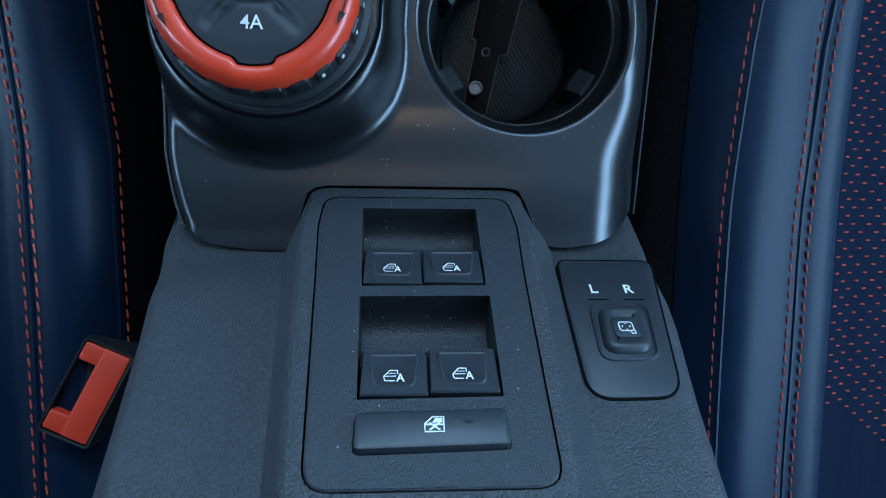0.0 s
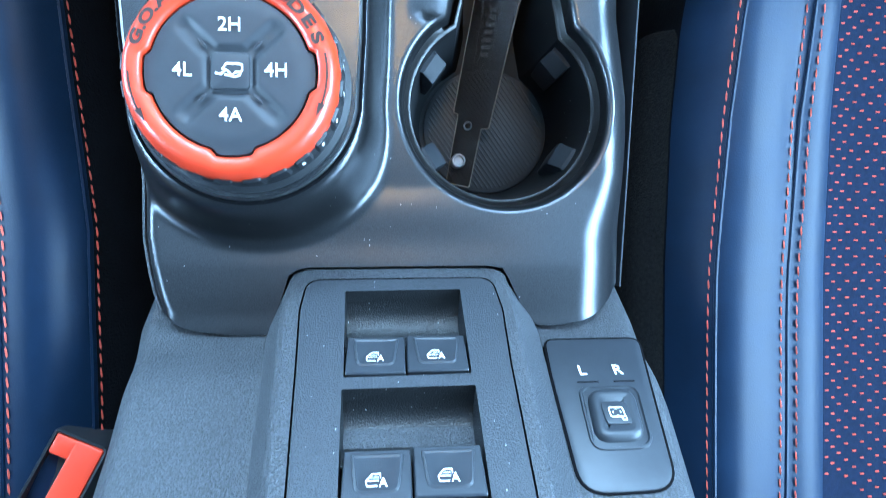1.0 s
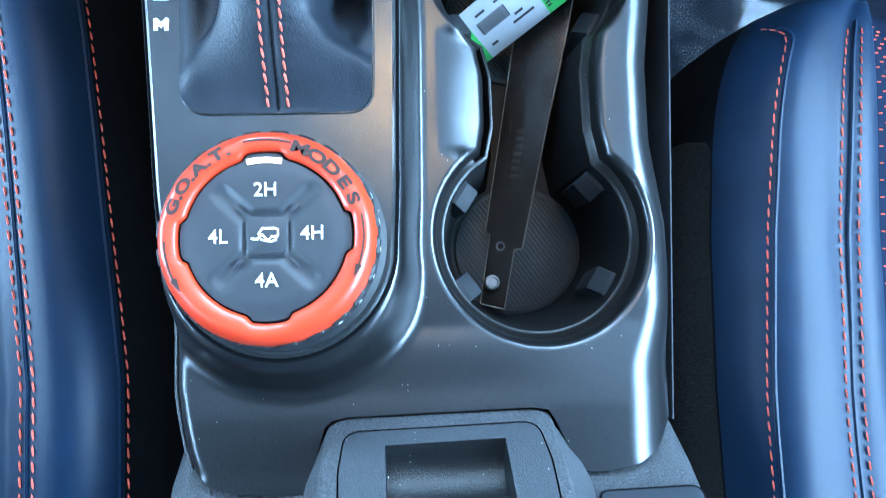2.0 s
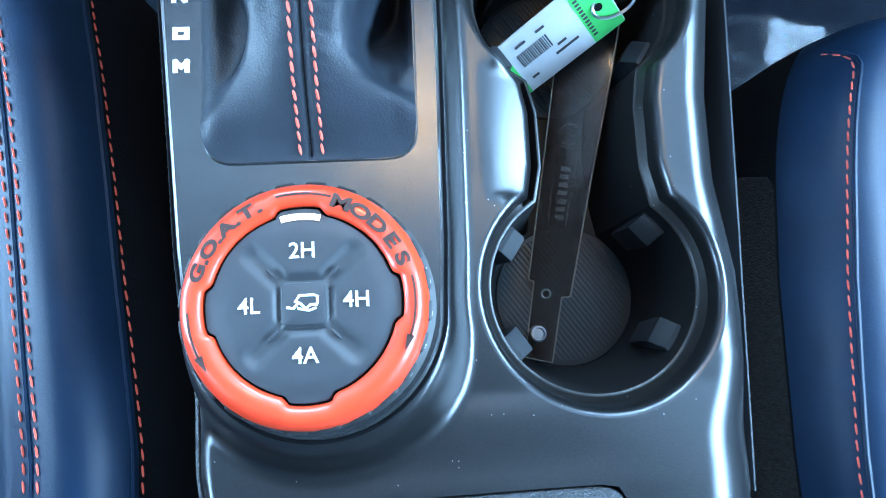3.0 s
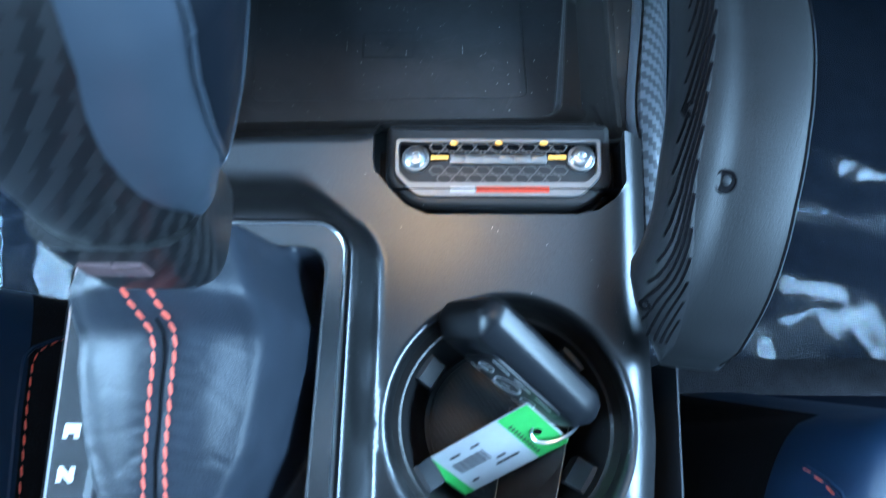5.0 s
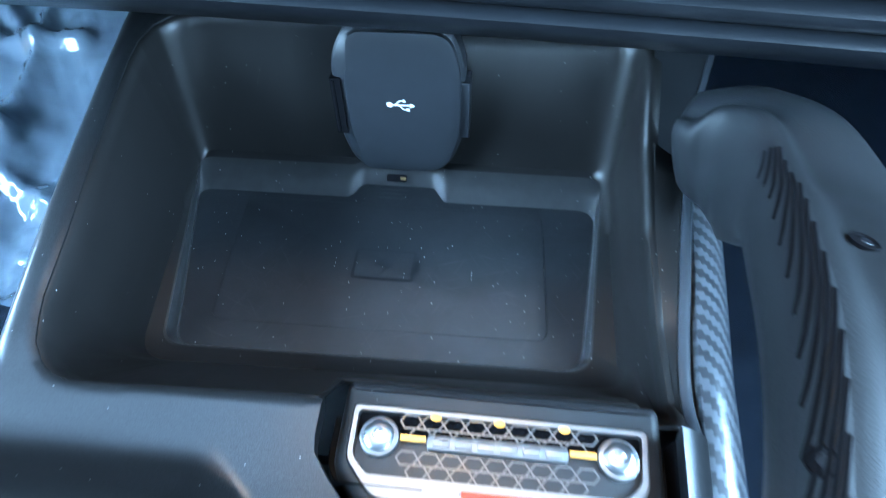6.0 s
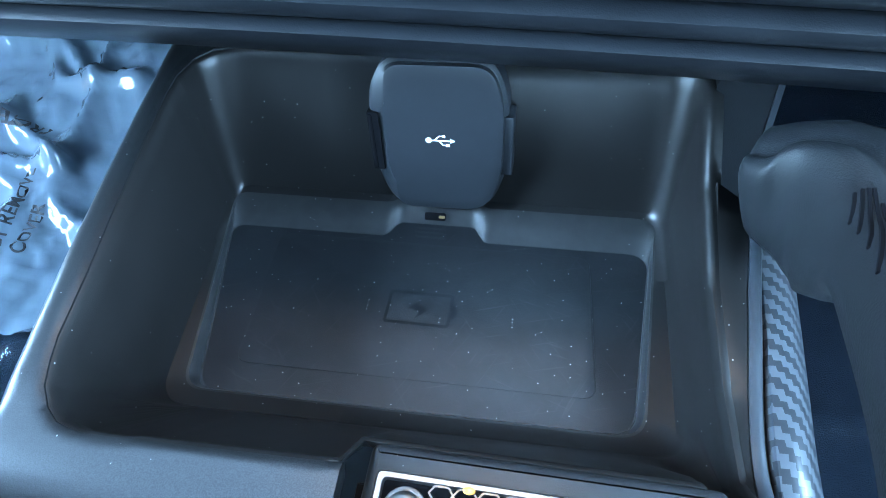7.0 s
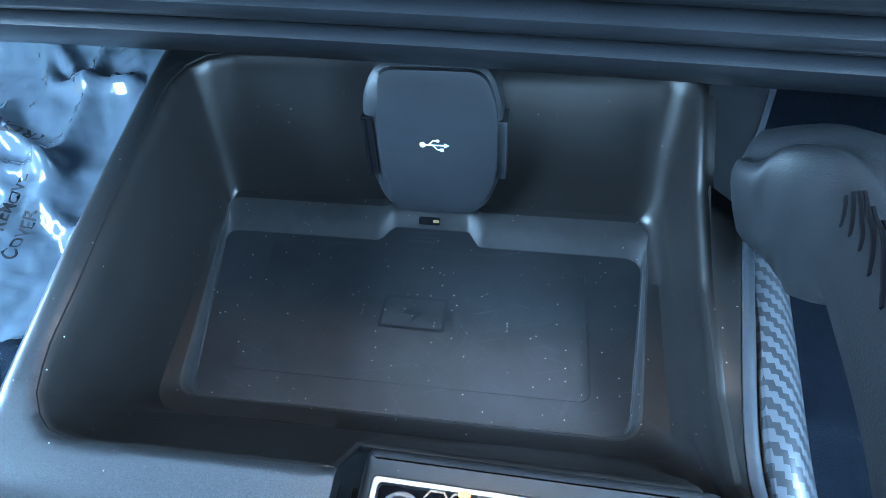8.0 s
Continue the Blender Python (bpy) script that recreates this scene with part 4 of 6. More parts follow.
# ---- phone tray in front of the deck ----
def quad_loop(corners, radii, z, n=8, e=70):
    """A rounded quadrangle: near left, near right, front right, front left; equal counts, for lofts."""
    arcs = rounded(corners, radii, n)
    out = []
    for k in range(4):
        arc, nxt = arcs[k * (n + 1):(k + 1) * (n + 1)], arcs[((k + 1) % 4) * (n + 1)]
        out += arc + [(arc[-1][0] + (nxt[0] - arc[-1][0]) * i / (e + 1), arc[-1][1] + (nxt[1] - arc[-1][1]) * i / (e + 1)) for i in range(1, e + 1)]
    return at(out, z)


RIGHT_CREST = [(0.366, -0.0560), (0.377, -0.0700), (0.387, -0.0770), (0.42, -0.0770), (0.466, -0.0690), (0.506, -0.0540), (0.53, -0.0370), (0.545, -0.0280), (0.57, -0.0260)]


def rim_z(x, y):
    """Height of the tray's rim: level with the deck on the left, lower along the right side and behind the badge."""
    z = lerp_at(DECK_LINE, y) - 0.0014
    z += (lerp_at(RIGHT_CREST, y) - z) * smooth(0.090, 0.104, x)
    return z - 0.0110 * smooth(-0.0150, -0.0125, x) * smooth(0.390, 0.376, y) * smooth(0.104, 0.096, x)


def rim_loop(d, near, right, front, r, drop):
    """A loop of the upper wall: the left side keeps to the rim of the deck, d inside it."""
    edge = resample(TRAY_EDGE, 0.001, False)
    out = []
    for x, y, _ in quad_loop([(-0.150, near), (right, near), (right - 0.004, front), (-0.152, front)], [0.03, 0.006, r, r], 0.0):
        if x < -0.016:
            p = min(edge, key=lambda q: (q[0] - x) ** 2 + (q[1] - y) ** 2)
            g = Vector((-0.03 - p[0], 0.45 - p[1])).normalized() if p[0] < -0.08 else Vector((0, 1 if p[1] < 0.45 else -1))
            x, y = p[0] + g.x * d, p[1] + g.y * d
        elif y < 0.40:
            y += 0.0115 * smooth(-0.0150, -0.0125, x) * smooth(0.400, 0.368, y)
        out.append((x, y, rim_z(x, y) - drop))
    return out


FLOOR_Q = [(-0.1160, 0.4085), (0.0865, 0.4120), (0.0985, 0.5340), (-0.1415, 0.5325)]


def recess_loop(grow, z, front=0.0, r=0.010):
    """The charging recess, with a notch for a plug in its front edge."""
    (ax, ay), (bx, by), (cx, cy), (dx, dy) = FLOOR_Q
    q = [(ax - grow, ay - grow), (bx + grow, by - grow), (cx + grow, cy + grow - front), (dx - grow, dy + grow - front)]
    out = []
    for x, y, _ in quad_loop(q, [r, r * 1.2, r * 1.2, r * 0.9], 0.0):
        if y > 0.49:
            y += (0.0045 + 0.0065 * smooth(0.0, 0.010, front)) * smooth(-0.0480, -0.0400, x) * smooth(0.0100, 0.0010, x)
        out.append((x, y))
    return at(out, z)


tray = part("phone_tray", loft([
    rim_loop(-0.0010, 0.3615, 0.1170, 0.5650, 0.020, 0.0030), rim_loop(-0.0002, 0.3622, 0.1130, 0.5640, 0.021, 0.0004), rim_loop(0.0008, 0.3632, 0.1110, 0.5625, 0.021, 0.0006),
    rim_loop(0.0022, 0.3645, 0.1098, 0.5605, 0.020, 0.0024), rim_loop(0.0034, 0.3660, 0.1090, 0.5575, 0.017, 0.0062), rim_loop(0.0044, 0.3680, 0.1084, 0.5550, 0.016, 0.0105),
    quad_loop([(-0.1250, 0.3900), (0.1040, 0.3960), (0.1035, 0.5425), (-0.1440, 0.5425)], [0.016, 0.012, 0.014, 0.012], lambda x, y: -0.0880 - 0.0070 * smooth(0.05, 0.10, x)),
    quad_loop([(-0.1245, 0.3960), (0.1015, 0.4020), (0.1025, 0.5395), (-0.1432, 0.5400)], [0.016, 0.012, 0.014, 0.012], -0.1020),
    quad_loop([(-0.1238, 0.3985), (0.0990, 0.4045), (0.1010, 0.5385), (-0.1428, 0.5385)], [0.015, 0.012, 0.013, 0.011], -0.1065),
    recess_loop(0.0012, -0.1080)], False, False), TRAY, console,
    "deep black plastic phone tray with wireless charging", sharp=50)
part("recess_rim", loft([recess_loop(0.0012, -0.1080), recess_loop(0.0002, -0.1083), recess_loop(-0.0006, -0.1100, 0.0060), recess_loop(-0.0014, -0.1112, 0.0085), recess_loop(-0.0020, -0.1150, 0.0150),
                         recess_loop(-0.0030, -0.1158, 0.0160)]), DUSTY_LIT, tray, "dusty worn rim of the charging recess, paler for the light on it", sharp=35)
pad_rect = rounded([(-0.1020, 0.4270), (0.0690, 0.4295), (0.0655, 0.5105), (-0.1070, 0.5105)], 0.007, 6)
floor_out = [(p[0], p[1]) for p in recess_loop(-0.0026, 0.0, 0.0155)]
pad_p = part("charging_pad", slab(floor_out, -0.1170, -0.1153, 0.0006), PAD, tray, "dusty black wireless charging mat")
part("pad_field", slab(pad_rect, -0.1160, -0.1148, 0.0006), PAD, pad_p)
bat = join(ribbon(rrect(-0.0160, 0.0160, -0.0092, 0.0092, 0.0008, 2), 0.0016, True), poly([(0.0168, -0.0036), (0.0195, -0.0036), (0.0195, 0.0036), (0.0168, 0.0036)]),
           poly([(0.0012, 0.0062), (-0.0060, -0.0008), (-0.0012, -0.0003)]), poly([(-0.0012, -0.0062), (0.0060, 0.0008), (0.0012, 0.0003)]), poly([(-0.0028, -0.0014), (0.0018, -0.0014), (0.0028, 0.0014), (-0.0018, 0.0014)], 0.00002))
part("battery_icon", moved(bat, Matrix.Translation((-0.0185, 0.4678, -0.11470))), FOB, pad_p, "embossed battery and flash symbol")
waves = [ribbon([(-0.0085 + 0.00085 * i, 0.0009 * math.sin(i * 1.9) + 0.0032 * k) for i in range(21)], 0.0004) for k in (-1, 0, 1)]
part("wave_marks", moved(join(*waves), Matrix.Translation((-0.0215, 0.5190, -0.11490))), DUSTY_LIT, pad_p, "faint embossed wave lines")
part("plug_socket", moved(slab(rrect(-0.0060, 0.0060, -0.0022, 0.0022, 0.0010, 3), 0, 0.0008, 0.0002), Matrix.Translation((-0.0205, 0.5285, -0.1113)) @ Matrix.Rotation(radians(50), 4, "X")), GAP, tray)
part("plug_contact", moved(slab(rrect(0.0022, 0.0056, -0.0008, 0.0008, 0.0004, 2), 0.0008, 0.0013, 0.0002), Matrix.Translation((-0.0205, 0.5285, -0.1113)) @ Matrix.Rotation(radians(50), 4, "X")), BRASS, tray, "small brass contact")

# cover of the USB socket on the tray's front wall
WALL = Matrix.Translation((-0.0155, 0.5450, -0.0640)) @ Matrix.Rotation(radians(84), 4, "X")
cov = rounded([(-0.0270, -0.0425), (0.0240, -0.0420), (0.0335, -0.0170), (0.0335, 0.0240), (0.0270, 0.0440), (-0.0250, 0.0440), (-0.0345, 0.0260), (-0.0345, -0.0200)], [0.014, 0.014, 0.014, 0.014, 0.012, 0.012, 0.014, 0.014], 6)


def face_x(x, y, f):
    """Draws the left edge of the face in along an arc, which leaves a crescent facet."""
    w = smooth(-0.010, -0.0345, x)
    return x + w * f * 0.0090 * max(0.0, math.cos(y / 0.044 * 1.45))


cover = part("usb_cover", moved(loft([at(offset(cov, -0.001), -0.004), at(offset(cov, -0.0010), 0.0075), at(cov, 0.0090), at(offset(cov, 0.0008), 0.0096),
                                     [(face_x(x, y, 1.0), y, 0.0124) for x, y in offset(cov, 0.0012)], [(face_x(x, y, 1.0), y, 0.0127) for x, y in offset(cov, 0.0020)],
                                     [(x * 0.8, y * 0.8, 0.0130) for x, y in cov], [(x * 0.4, y * 0.4, 0.0132) for x, y in cov]]), WALL), COVER, tray, "dark grey plastic socket cover with white symbol", sharp=22)
part("cover_tab", moved(slab(rounded([(0.0300, -0.0175), (0.0372, -0.0175), (0.0372, 0.0165), (0.0300, 0.0165)], 0.001, 2), -0.002, 0.0105, 0.0008), WALL), COVER, cover)
part("cover_hinge", moved(join(box(-0.0362, -0.0305, -0.0175, 0.0165, 0.0060, 0.0118), tube([(-0.0348, -0.0165, 0.0115), (-0.0348, 0.0155, 0.0115)], 0.0012, 8)), WALL), GAP, cover, "black slot with a hinge pin")
usb = join(ribbon([(-0.0058, 0), (0.0046, 0)], 0.0008), poly([(0.0044, -0.0014), (0.0070, 0), (0.0044, 0.0014)]), poly(circ(-0.0066, 0, 0.0016, 16)),
           ribbon([(-0.0036, 0), (-0.0012, 0.0026), (0.0006, 0.0026)], 0.0007), ribbon([(-0.0016, 0), (0.0008, -0.0026), (0.0024, -0.0026)], 0.0007), poly(circ(0.0012, 0.0026, 0.0009, 12)),
           box(0.0022, 0.0040, -0.0034, -0.0018, 0, 0.0001))
part("usb_symbol", moved(usb, WALL @ Matrix.Translation((0.0016, 0.0035, 0.0136))), WHITE, cover)

# ledge and badge between deck and tray
LEDGE = rounded([(-0.0130, 0.3640), (-0.0128, 0.3455), (0.0105, 0.3250), (0.0785, 0.3250), (0.1010, 0.3405), (0.1010, 0.3640)], [0.001, 0.006, 0.010, 0.010, 0.010, 0.001], 5)
part("badge_recess", slab(LEDGE, -0.080, -0.0600, 0.001), COLLAR, console, "near-black recess round the badge seat")
SEAT = rounded([(-0.0092, 0.3745), (-0.0090, 0.3435), (0.0045, 0.3300), (0.0835, 0.3298), (0.0978, 0.3425), (0.0985, 0.3745)], [0.004, 0.006, 0.008, 0.008, 0.006, 0.004], 5)
part("badge_seat", loft([at(SEAT, -0.085), at(SEAT, -0.0545), at(offset(SEAT, 0.0004), -0.0528), at(offset(SEAT, 0.0012), -0.0516), at(offset(SEAT, 0.0024), -0.0509), at(offset(SEAT, 0.0040), -0.0506)]), BLACK, console,
     "black raised seat under the badge", sharp=80)
TB = Matrix.Translation((0.0443, 0.3500, -0.0498)) @ Matrix.Rotation(radians(2.5), 4, "X")
BADGE = rounded([(-0.0490, 0.0150), (-0.0488, -0.0035), (-0.0385, -0.0148), (0.0375, -0.0150), (0.0478, -0.0045), (0.0487, 0.0145)], [0.0025, 0.003, 0.004, 0.004, 0.003, 0.0025], 4)
inner = rounded([(-0.0468, 0.0130), (-0.0466, -0.0020), (-0.0415, -0.0076), (0.0405, -0.0076), (0.0456, -0.0028), (0.0465, 0.0126)], [0.002, 0.002, 0.002, 0.002, 0.002, 0.002], 4)
badge = part("badge", moved(join(sheet(offset(BADGE, 0.0006), [inner], 0.0012, 0.006), loft([at(BADGE, -0.004), at(BADGE, 0.0005), at(offset(BADGE, 0.0006), 0.0012)], False, False),
                                 loft([at(inner, 0.0012), at(offset(inner, 0.0003), -0.0010)], False, False)), TB), STEEL, console, "brushed metal badge plate with honeycomb grille and screws", sharp=35)
part("badge_backing", moved(poly(offset(inner, -0.0004), -0.0010), TB), GAP, badge)
cells = []
for row, y in enumerate((0.0104, 0.0062, -0.0014, -0.0055)):
    for k in range(-6, 7):
        cx = k * 0.0072 + (0.0036 if row % 2 else 0)
        if abs(cx) < 0.0440 and not (abs(abs(cx) - 0.0387) < 0.0066):
            hexa = [(cx + 0.0036 * a, y + 0.0021 * b) for a, b in ((-1, 0), (-0.55, 1), (0.55, 1), (1, 0), (0.55, -1), (-0.55, -1))]
            cells.append(moved(ribbon(hexa, 0.0007, True), Matrix.Translation((0, 0, 0.0004 + 0.00002 * (k % 3)))))
part("honeycomb_grille", moved(join(*cells), TB), HONEY, badge, kind="stuff")
part("center_bar", moved(slab(rrect(-0.0228, 0.0228, 0.0018, 0.0066, 0.0012, 3), -0.0008, 0.0012, 0.0004), TB), STEEL, badge)
for k in range(6):
    part("bar_mark", moved(slab(rrect(-0.0028, 0.0028, 0.0028, 0.0056, 0.0006, 3), 0.001, 0.0017, 0.0003), TB @ Matrix.Translation((-0.0182 + 0.0073 * k, 0, 0))), STEEL, badge)
for s in (-1, 1):
    sc = TB @ Matrix.Translation((s * 0.0387, 0.0046, 0))
    part("screw_boss", moved(slab(circ(0, 0, 0.0066, 32), -0.001, 0.0012, 0.0005), sc), STEEL, badge)
    part("screw", moved(loft([at(circ(0, 0, 0.0050, 32), 0.0010), at(circ(0, 0, 0.0050, 32), 0.0022), at(circ(0, 0, 0.0040, 32), 0.0030), at(circ(0, 0, 0.0021, 32), 0.0031),
                              at([(r * math.cos(a), r * math.sin(a)) for i in range(32) for a in [2 * math.pi * i / 32] for r in [0.0015 + 0.0005 * math.cos(6 * a)]], 0.0022)]), sc), CHROME, badge, "bright metal screw")
    part("amber_dash", moved(box(-0.0042, 0.0042, -0.0009, 0.0009, 0.0008, 0.0015), TB @ Matrix.Translation((s * 0.0275, 0.0048, 0))), AMBER, badge)
for x in (-0.0207, 0.0004, 0.0216):
    part("amber_lamp", moved(slab([(0.0019 * math.cos(a), 0.0011 * math.sin(a)) for a in [2 * math.pi * i / 20 for i in range(20)]], 0, 0.0008, 0.0003), TB @ Matrix.Translation((x, 0.0124, 0.0006))), AMBER, badge)
part("name_bar", moved(box(-0.0225, -0.0112, -0.0129, -0.0096, 0.0012, 0.0014), TB), SILVER, badge, "plain white bar")
part("name_bar", moved(box(-0.0104, 0.0232, -0.0127, -0.0098, 0.0012, 0.0014), TB), BUCKLE_RED, badge, "plain red bar")

# side trim to the right of the tray
ys_side = [0.318 + 0.01 * i for i in range(21)]


def trim_top(y):
    return lerp_at([(0.318, -0.0790), (0.40, -0.0735), (0.45, -0.0765), (0.52, -0.0800)], y)


def trim_left(y):
    return lerp_at([(0.318, 0.1185), (0.40, 0.1215), (0.45, 0.1285), (0.52, 0.1375)], y)


strip = loft([[(trim_left(y) + dx, y, trim_top(y) + dz) for dx, dz in
               ((0, -0.0025), (0.0012, -0.0004), (0.0050, 0.0), (0.0110, -0.0012), (0.0165, -0.0060), (0.0190, -0.0160), (0.0190, -0.08), (0, -0.08))] for y in ys_side], True, True)
part("carbon_side_trim", strip, CARBON, console, "glossy woven carbon side trim", sharp=50)


def rail_z(y):
    return lerp_at(RIGHT_CREST, y) - 0.0012


rail_ys = [0.368 + 0.007 * i for i in range(21)]
part("tray_ledge", loft([[(0.1108, y, rail_z(y) - 0.0006), (0.1125, y, rail_z(y)), (trim_left(y) - 0.0066, y, (rail_z(y) + trim_top(y)) / 2), (trim_left(y) - 0.0064, y, -0.16), (0.1108, y, -0.16)] for y in rail_ys], True, True), TRAY, console,
     "black ledge between tray and side trim", sharp=50)
part("trim_rail", loft([[(trim_left(y) + dx, y, (rail_z(y) + trim_top(y)) / 2 + dz) for dx, dz in ((-0.0066, -0.004), (-0.0062, 0.0004), (-0.0045, 0.0012), (-0.0018, 0.0006), (-0.0003, -0.0022), (-0.0003, -0.08), (-0.0066, -0.08))] for y in rail_ys], True, True), RAIL, console,
     "satin rail beside the tray", sharp=50)
cheek = [(0.1095, -0.0185), (0.1335, -0.0185), (0.1392, -0.0750), (0.1392, -0.1300), (0.1095, -0.1300)]
part("trim_cheek", loft([[(x, y, z + 0.10 * (y - 0.542)) for x, z in cheek] for y in (0.5420, 0.62)], True, True), HANDLE, console, "dark flat cheek beside the tray front")
part("cheek_edge", loft([[(x, y, z) for x, z in ((0.1325, -0.014), (0.1352, -0.014), (0.1410, -0.075), (0.1383, -0.075))] for y in (0.5412, 0.62)], True, True), RAIL, console)
part("front_body", box(-0.1230, 0.1130, 0.3660, 0.62, -0.36, -0.118), BLACK, console)
part("front_riser", loft([[(x, 0.5660, -0.0275), (x, 0.5720, -0.0240), (x, 0.64, 0.01), (x, 0.64, -0.13), (x, 0.5660, -0.13)] for x in (-0.1600, 0.1100)], True, True), BLACK, console)

# ---- gear selector ----
selector = empty("gear_selector", -0.066, 0.2265, PLATE_Z, "gear lever in a black leather boot with red stitching", "gear lever")


BOOT_RISE = [(0.1480, -0.0240), (0.1505, -0.0238), (0.1560, -0.0215), (0.1650, -0.0155), (0.1820, -0.0050), (0.2000, 0.0045), (0.2200, 0.0145), (0.2400, 0.0225), (0.2550, 0.0270), (0.2603, 0.0300),
             (0.2640, 0.0370), (0.2690, 0.0460), (0.3050, 0.0460)]
RIDGE_L = [(0.1480, -0.1120), (0.1560, -0.1040), (0.1640, -0.0997), (0.1720, -0.0930), (0.1833, -0.0871), (0.1946, -0.0857), (0.2050, -0.0870), (0.2137, -0.0898), (0.2300, -0.0950), (0.2499, -0.0982), (0.2620, -0.0968), (0.2690, -0.0925), (0.3050, -0.0820)]
RIDGE_R = [(0.1480, -0.0250), (0.1600, -0.0310), (0.1680, -0.0345), (0.1735, -0.0430), (0.1780, -0.0500), (0.1863, -0.0540), (0.1950, -0.0520), (0.2031, -0.0492), (0.2245, -0.0392), (0.2549, -0.0340), (0.2698, -0.0340), (0.2878, -0.0405), (0.3050, -0.0450)]


def boot_z(x, y):
    """Height of the soft boot: a ridge that climbs to the collar, with a deep pit on either side."""
    zc = lerp_at(BOOT_RISE, y)
    l, r = lerp_at(RIDGE_L, y), lerp_at(RIDGE_R, y)
    front = lerp_at([(0.1480, 1.0), (0.2920, 1.0), (0.3020, 0.0)], y)
    d = away(BOOT_OUT, x, y) if inside(BOOT_OUT, x, y) else 0.0
    hem = PLATE_Z + 0.0006 + 0.0016 * smooth(0.0, 0.0035, d) * smooth(0.010, 0.005, d)
    deep = 0.034 * smooth(0.176, 0.228, y)
    left = smooth(-0.070, -0.085, x)
    pit = hem - deep * (1 - 0.80 * left) * (smooth(0.001, 0.004, d) * (1 - left) + smooth(0.003, 0.011, d) * left)
    run = 0.0020 + 0.0120 * smooth(0.205, 0.170, y)
    out = max(l - x, x - r, 0.0)
    m, h = (l + r) / 2, (r - l) / 2
    u = min(1.0, abs(x - m) / h)
    top = zc - (0.0060 + 0.010 * smooth(0.20, 0.25, y)) * u ** 2.4 * smooth(0.155, 0.19, y)
    f = smooth(0.0, run, out) if out else 0.0
    z = top + (pit - top) * f
    return PLATE_Z + (z - PLATE_Z) * front if y > 0.292 else z


def seam_x(y):
    return lerp_at([(0.1500, -0.0681), (0.1720, -0.0678), (0.1890, -0.0672), (0.2054, -0.0664), (0.2244, -0.0650), (0.2354, -0.0636), (0.2526, -0.0617), (0.2580, -0.0616), (0.2610, -0.0620), (0.2640, -0.0631), (0.2690, -0.0638)], y)


def crease(x, y):
    """Folds and small creases of the leather, and the seam that draws it in a little."""
    w = smooth(0.0, 0.010, away(BOOT_OUT, x, y))
    z = w * (0.0009 * noise.noise(Vector((x * 45, y * 30, 1.3))) + 0.0002 * noise.noise(Vector((x * 150, y * 80, 5.0))))
    for k, (a, b) in enumerate(((30, 60), (46, 18), (64, 74))):
        z -= w * (0.0003 - 0.00005 * k) * max(0.0, 1 - 8 * abs(noise.noise(Vector((x * a + 3, y * b, 9.0 + 4 * k))))) ** 2 * smooth(0.165, 0.20, y)
    l, r = lerp_at(RIDGE_L, y), lerp_at(RIDGE_R, y)
    g = w * smooth(0.180, 0.205, y)
    # rolled edges where the leather turns down into the pits, a hollow beside each
    z += g * (0.0008 * math.exp(-((x - r + 0.0030) / 0.0022) ** 2) - 0.0005 * math.exp(-((x - r + 0.0090) / 0.0030) ** 2))
    z += g * (0.0008 * math.exp(-((x - l - 0.0025) / 0.0022) ** 2) - 0.0007 * math.exp(-((x - l - 0.0080) / 0.0030) ** 2))
    # puckers that run out from the stitching, and slack folds fanning up to the collar
    s = x - seam_x(y)
    z += w * 0.00016 * math.sin(y * 1450 + 60 * abs(s)) * math.exp(-((abs(s) - 0.0055) / 0.0035) ** 2)
    fan = (y - 0.205) * 0.55 - s
    z += g * smooth(0.004, 0.009, s) * smooth(0.215, 0.235, y) * 0.00008 * math.sin(fan * 900 + 2.5 * noise.noise(Vector((x * 60, y * 60, 2.0))))
    for y0, k in ((0.2010, 260), (0.2215, -340)):
        q = y - y0 - 0.0025 * math.sin(s * k)
        z -= g * 0.0003 * math.exp(-(q / 0.0013) ** 2) * smooth(0.004, 0.008, abs(s))
    return z - 0.0007 * math.exp(-(s / 0.0016) ** 2)


def relax(geom, rounds):
    """Evens out the heights of a sheet."""
    V, F = geom
    near = [set() for _ in V]
    for f in F:
        for i in f:
            near[i].update(j for j in f if j != i)
    z = [v[2] for v in V]
    for _ in range(rounds):
        z = [(z[i] + sum(z[j] for j in near[i]) / len(near[i])) / 2 if near[i] else z[i] for i in range(len(V))]
    return [(v[0], v[1], c) for v, c in zip(V, z)], F


boot_v, boot_f = relax(sheet(offset(BOOT_OUT, -0.0002), [], boot_z, 0.0012), 5)
boot_v = [(x, y, z + crease(x, y)) for x, y, z in boot_v]
boot_a = np.array(boot_v)


def on_boot(x, y, lift):
    """The point of the boot over x, y."""
    k = np.argsort((boot_a[:, 0] - x) ** 2 + (boot_a[:, 1] - y) ** 2)[:4]
    return (x, y, float(boot_a[k, 2].mean()) + lift)


boot = part("boot", (boot_v, boot_f), BOOT, selector, "soft black leather boot with folds", sharp=180)
for dx in (-0.0040, 0.0040):
    path = [on_boot(seam_x(y) + dx * (1 - 0.27 * smooth(0.17, 0.24, y) + 0.22 * smooth(0.252, 0.264, y)), y, 0.0005) for y in [0.1515 + 0.0024 * j for j in range(50)]]
    part("stitching", stitches(path, 0.0042, 0.0006, 0.00058), THREAD, boot, "orange-red double stitching", kind="stuff")
seam = [on_boot(seam_x(y), y, 0.0003) for y in [0.1510 + 0.003 * j for j in range(38)]]
part("seam", tube(seam, 0.00035, 5), GAP, boot)


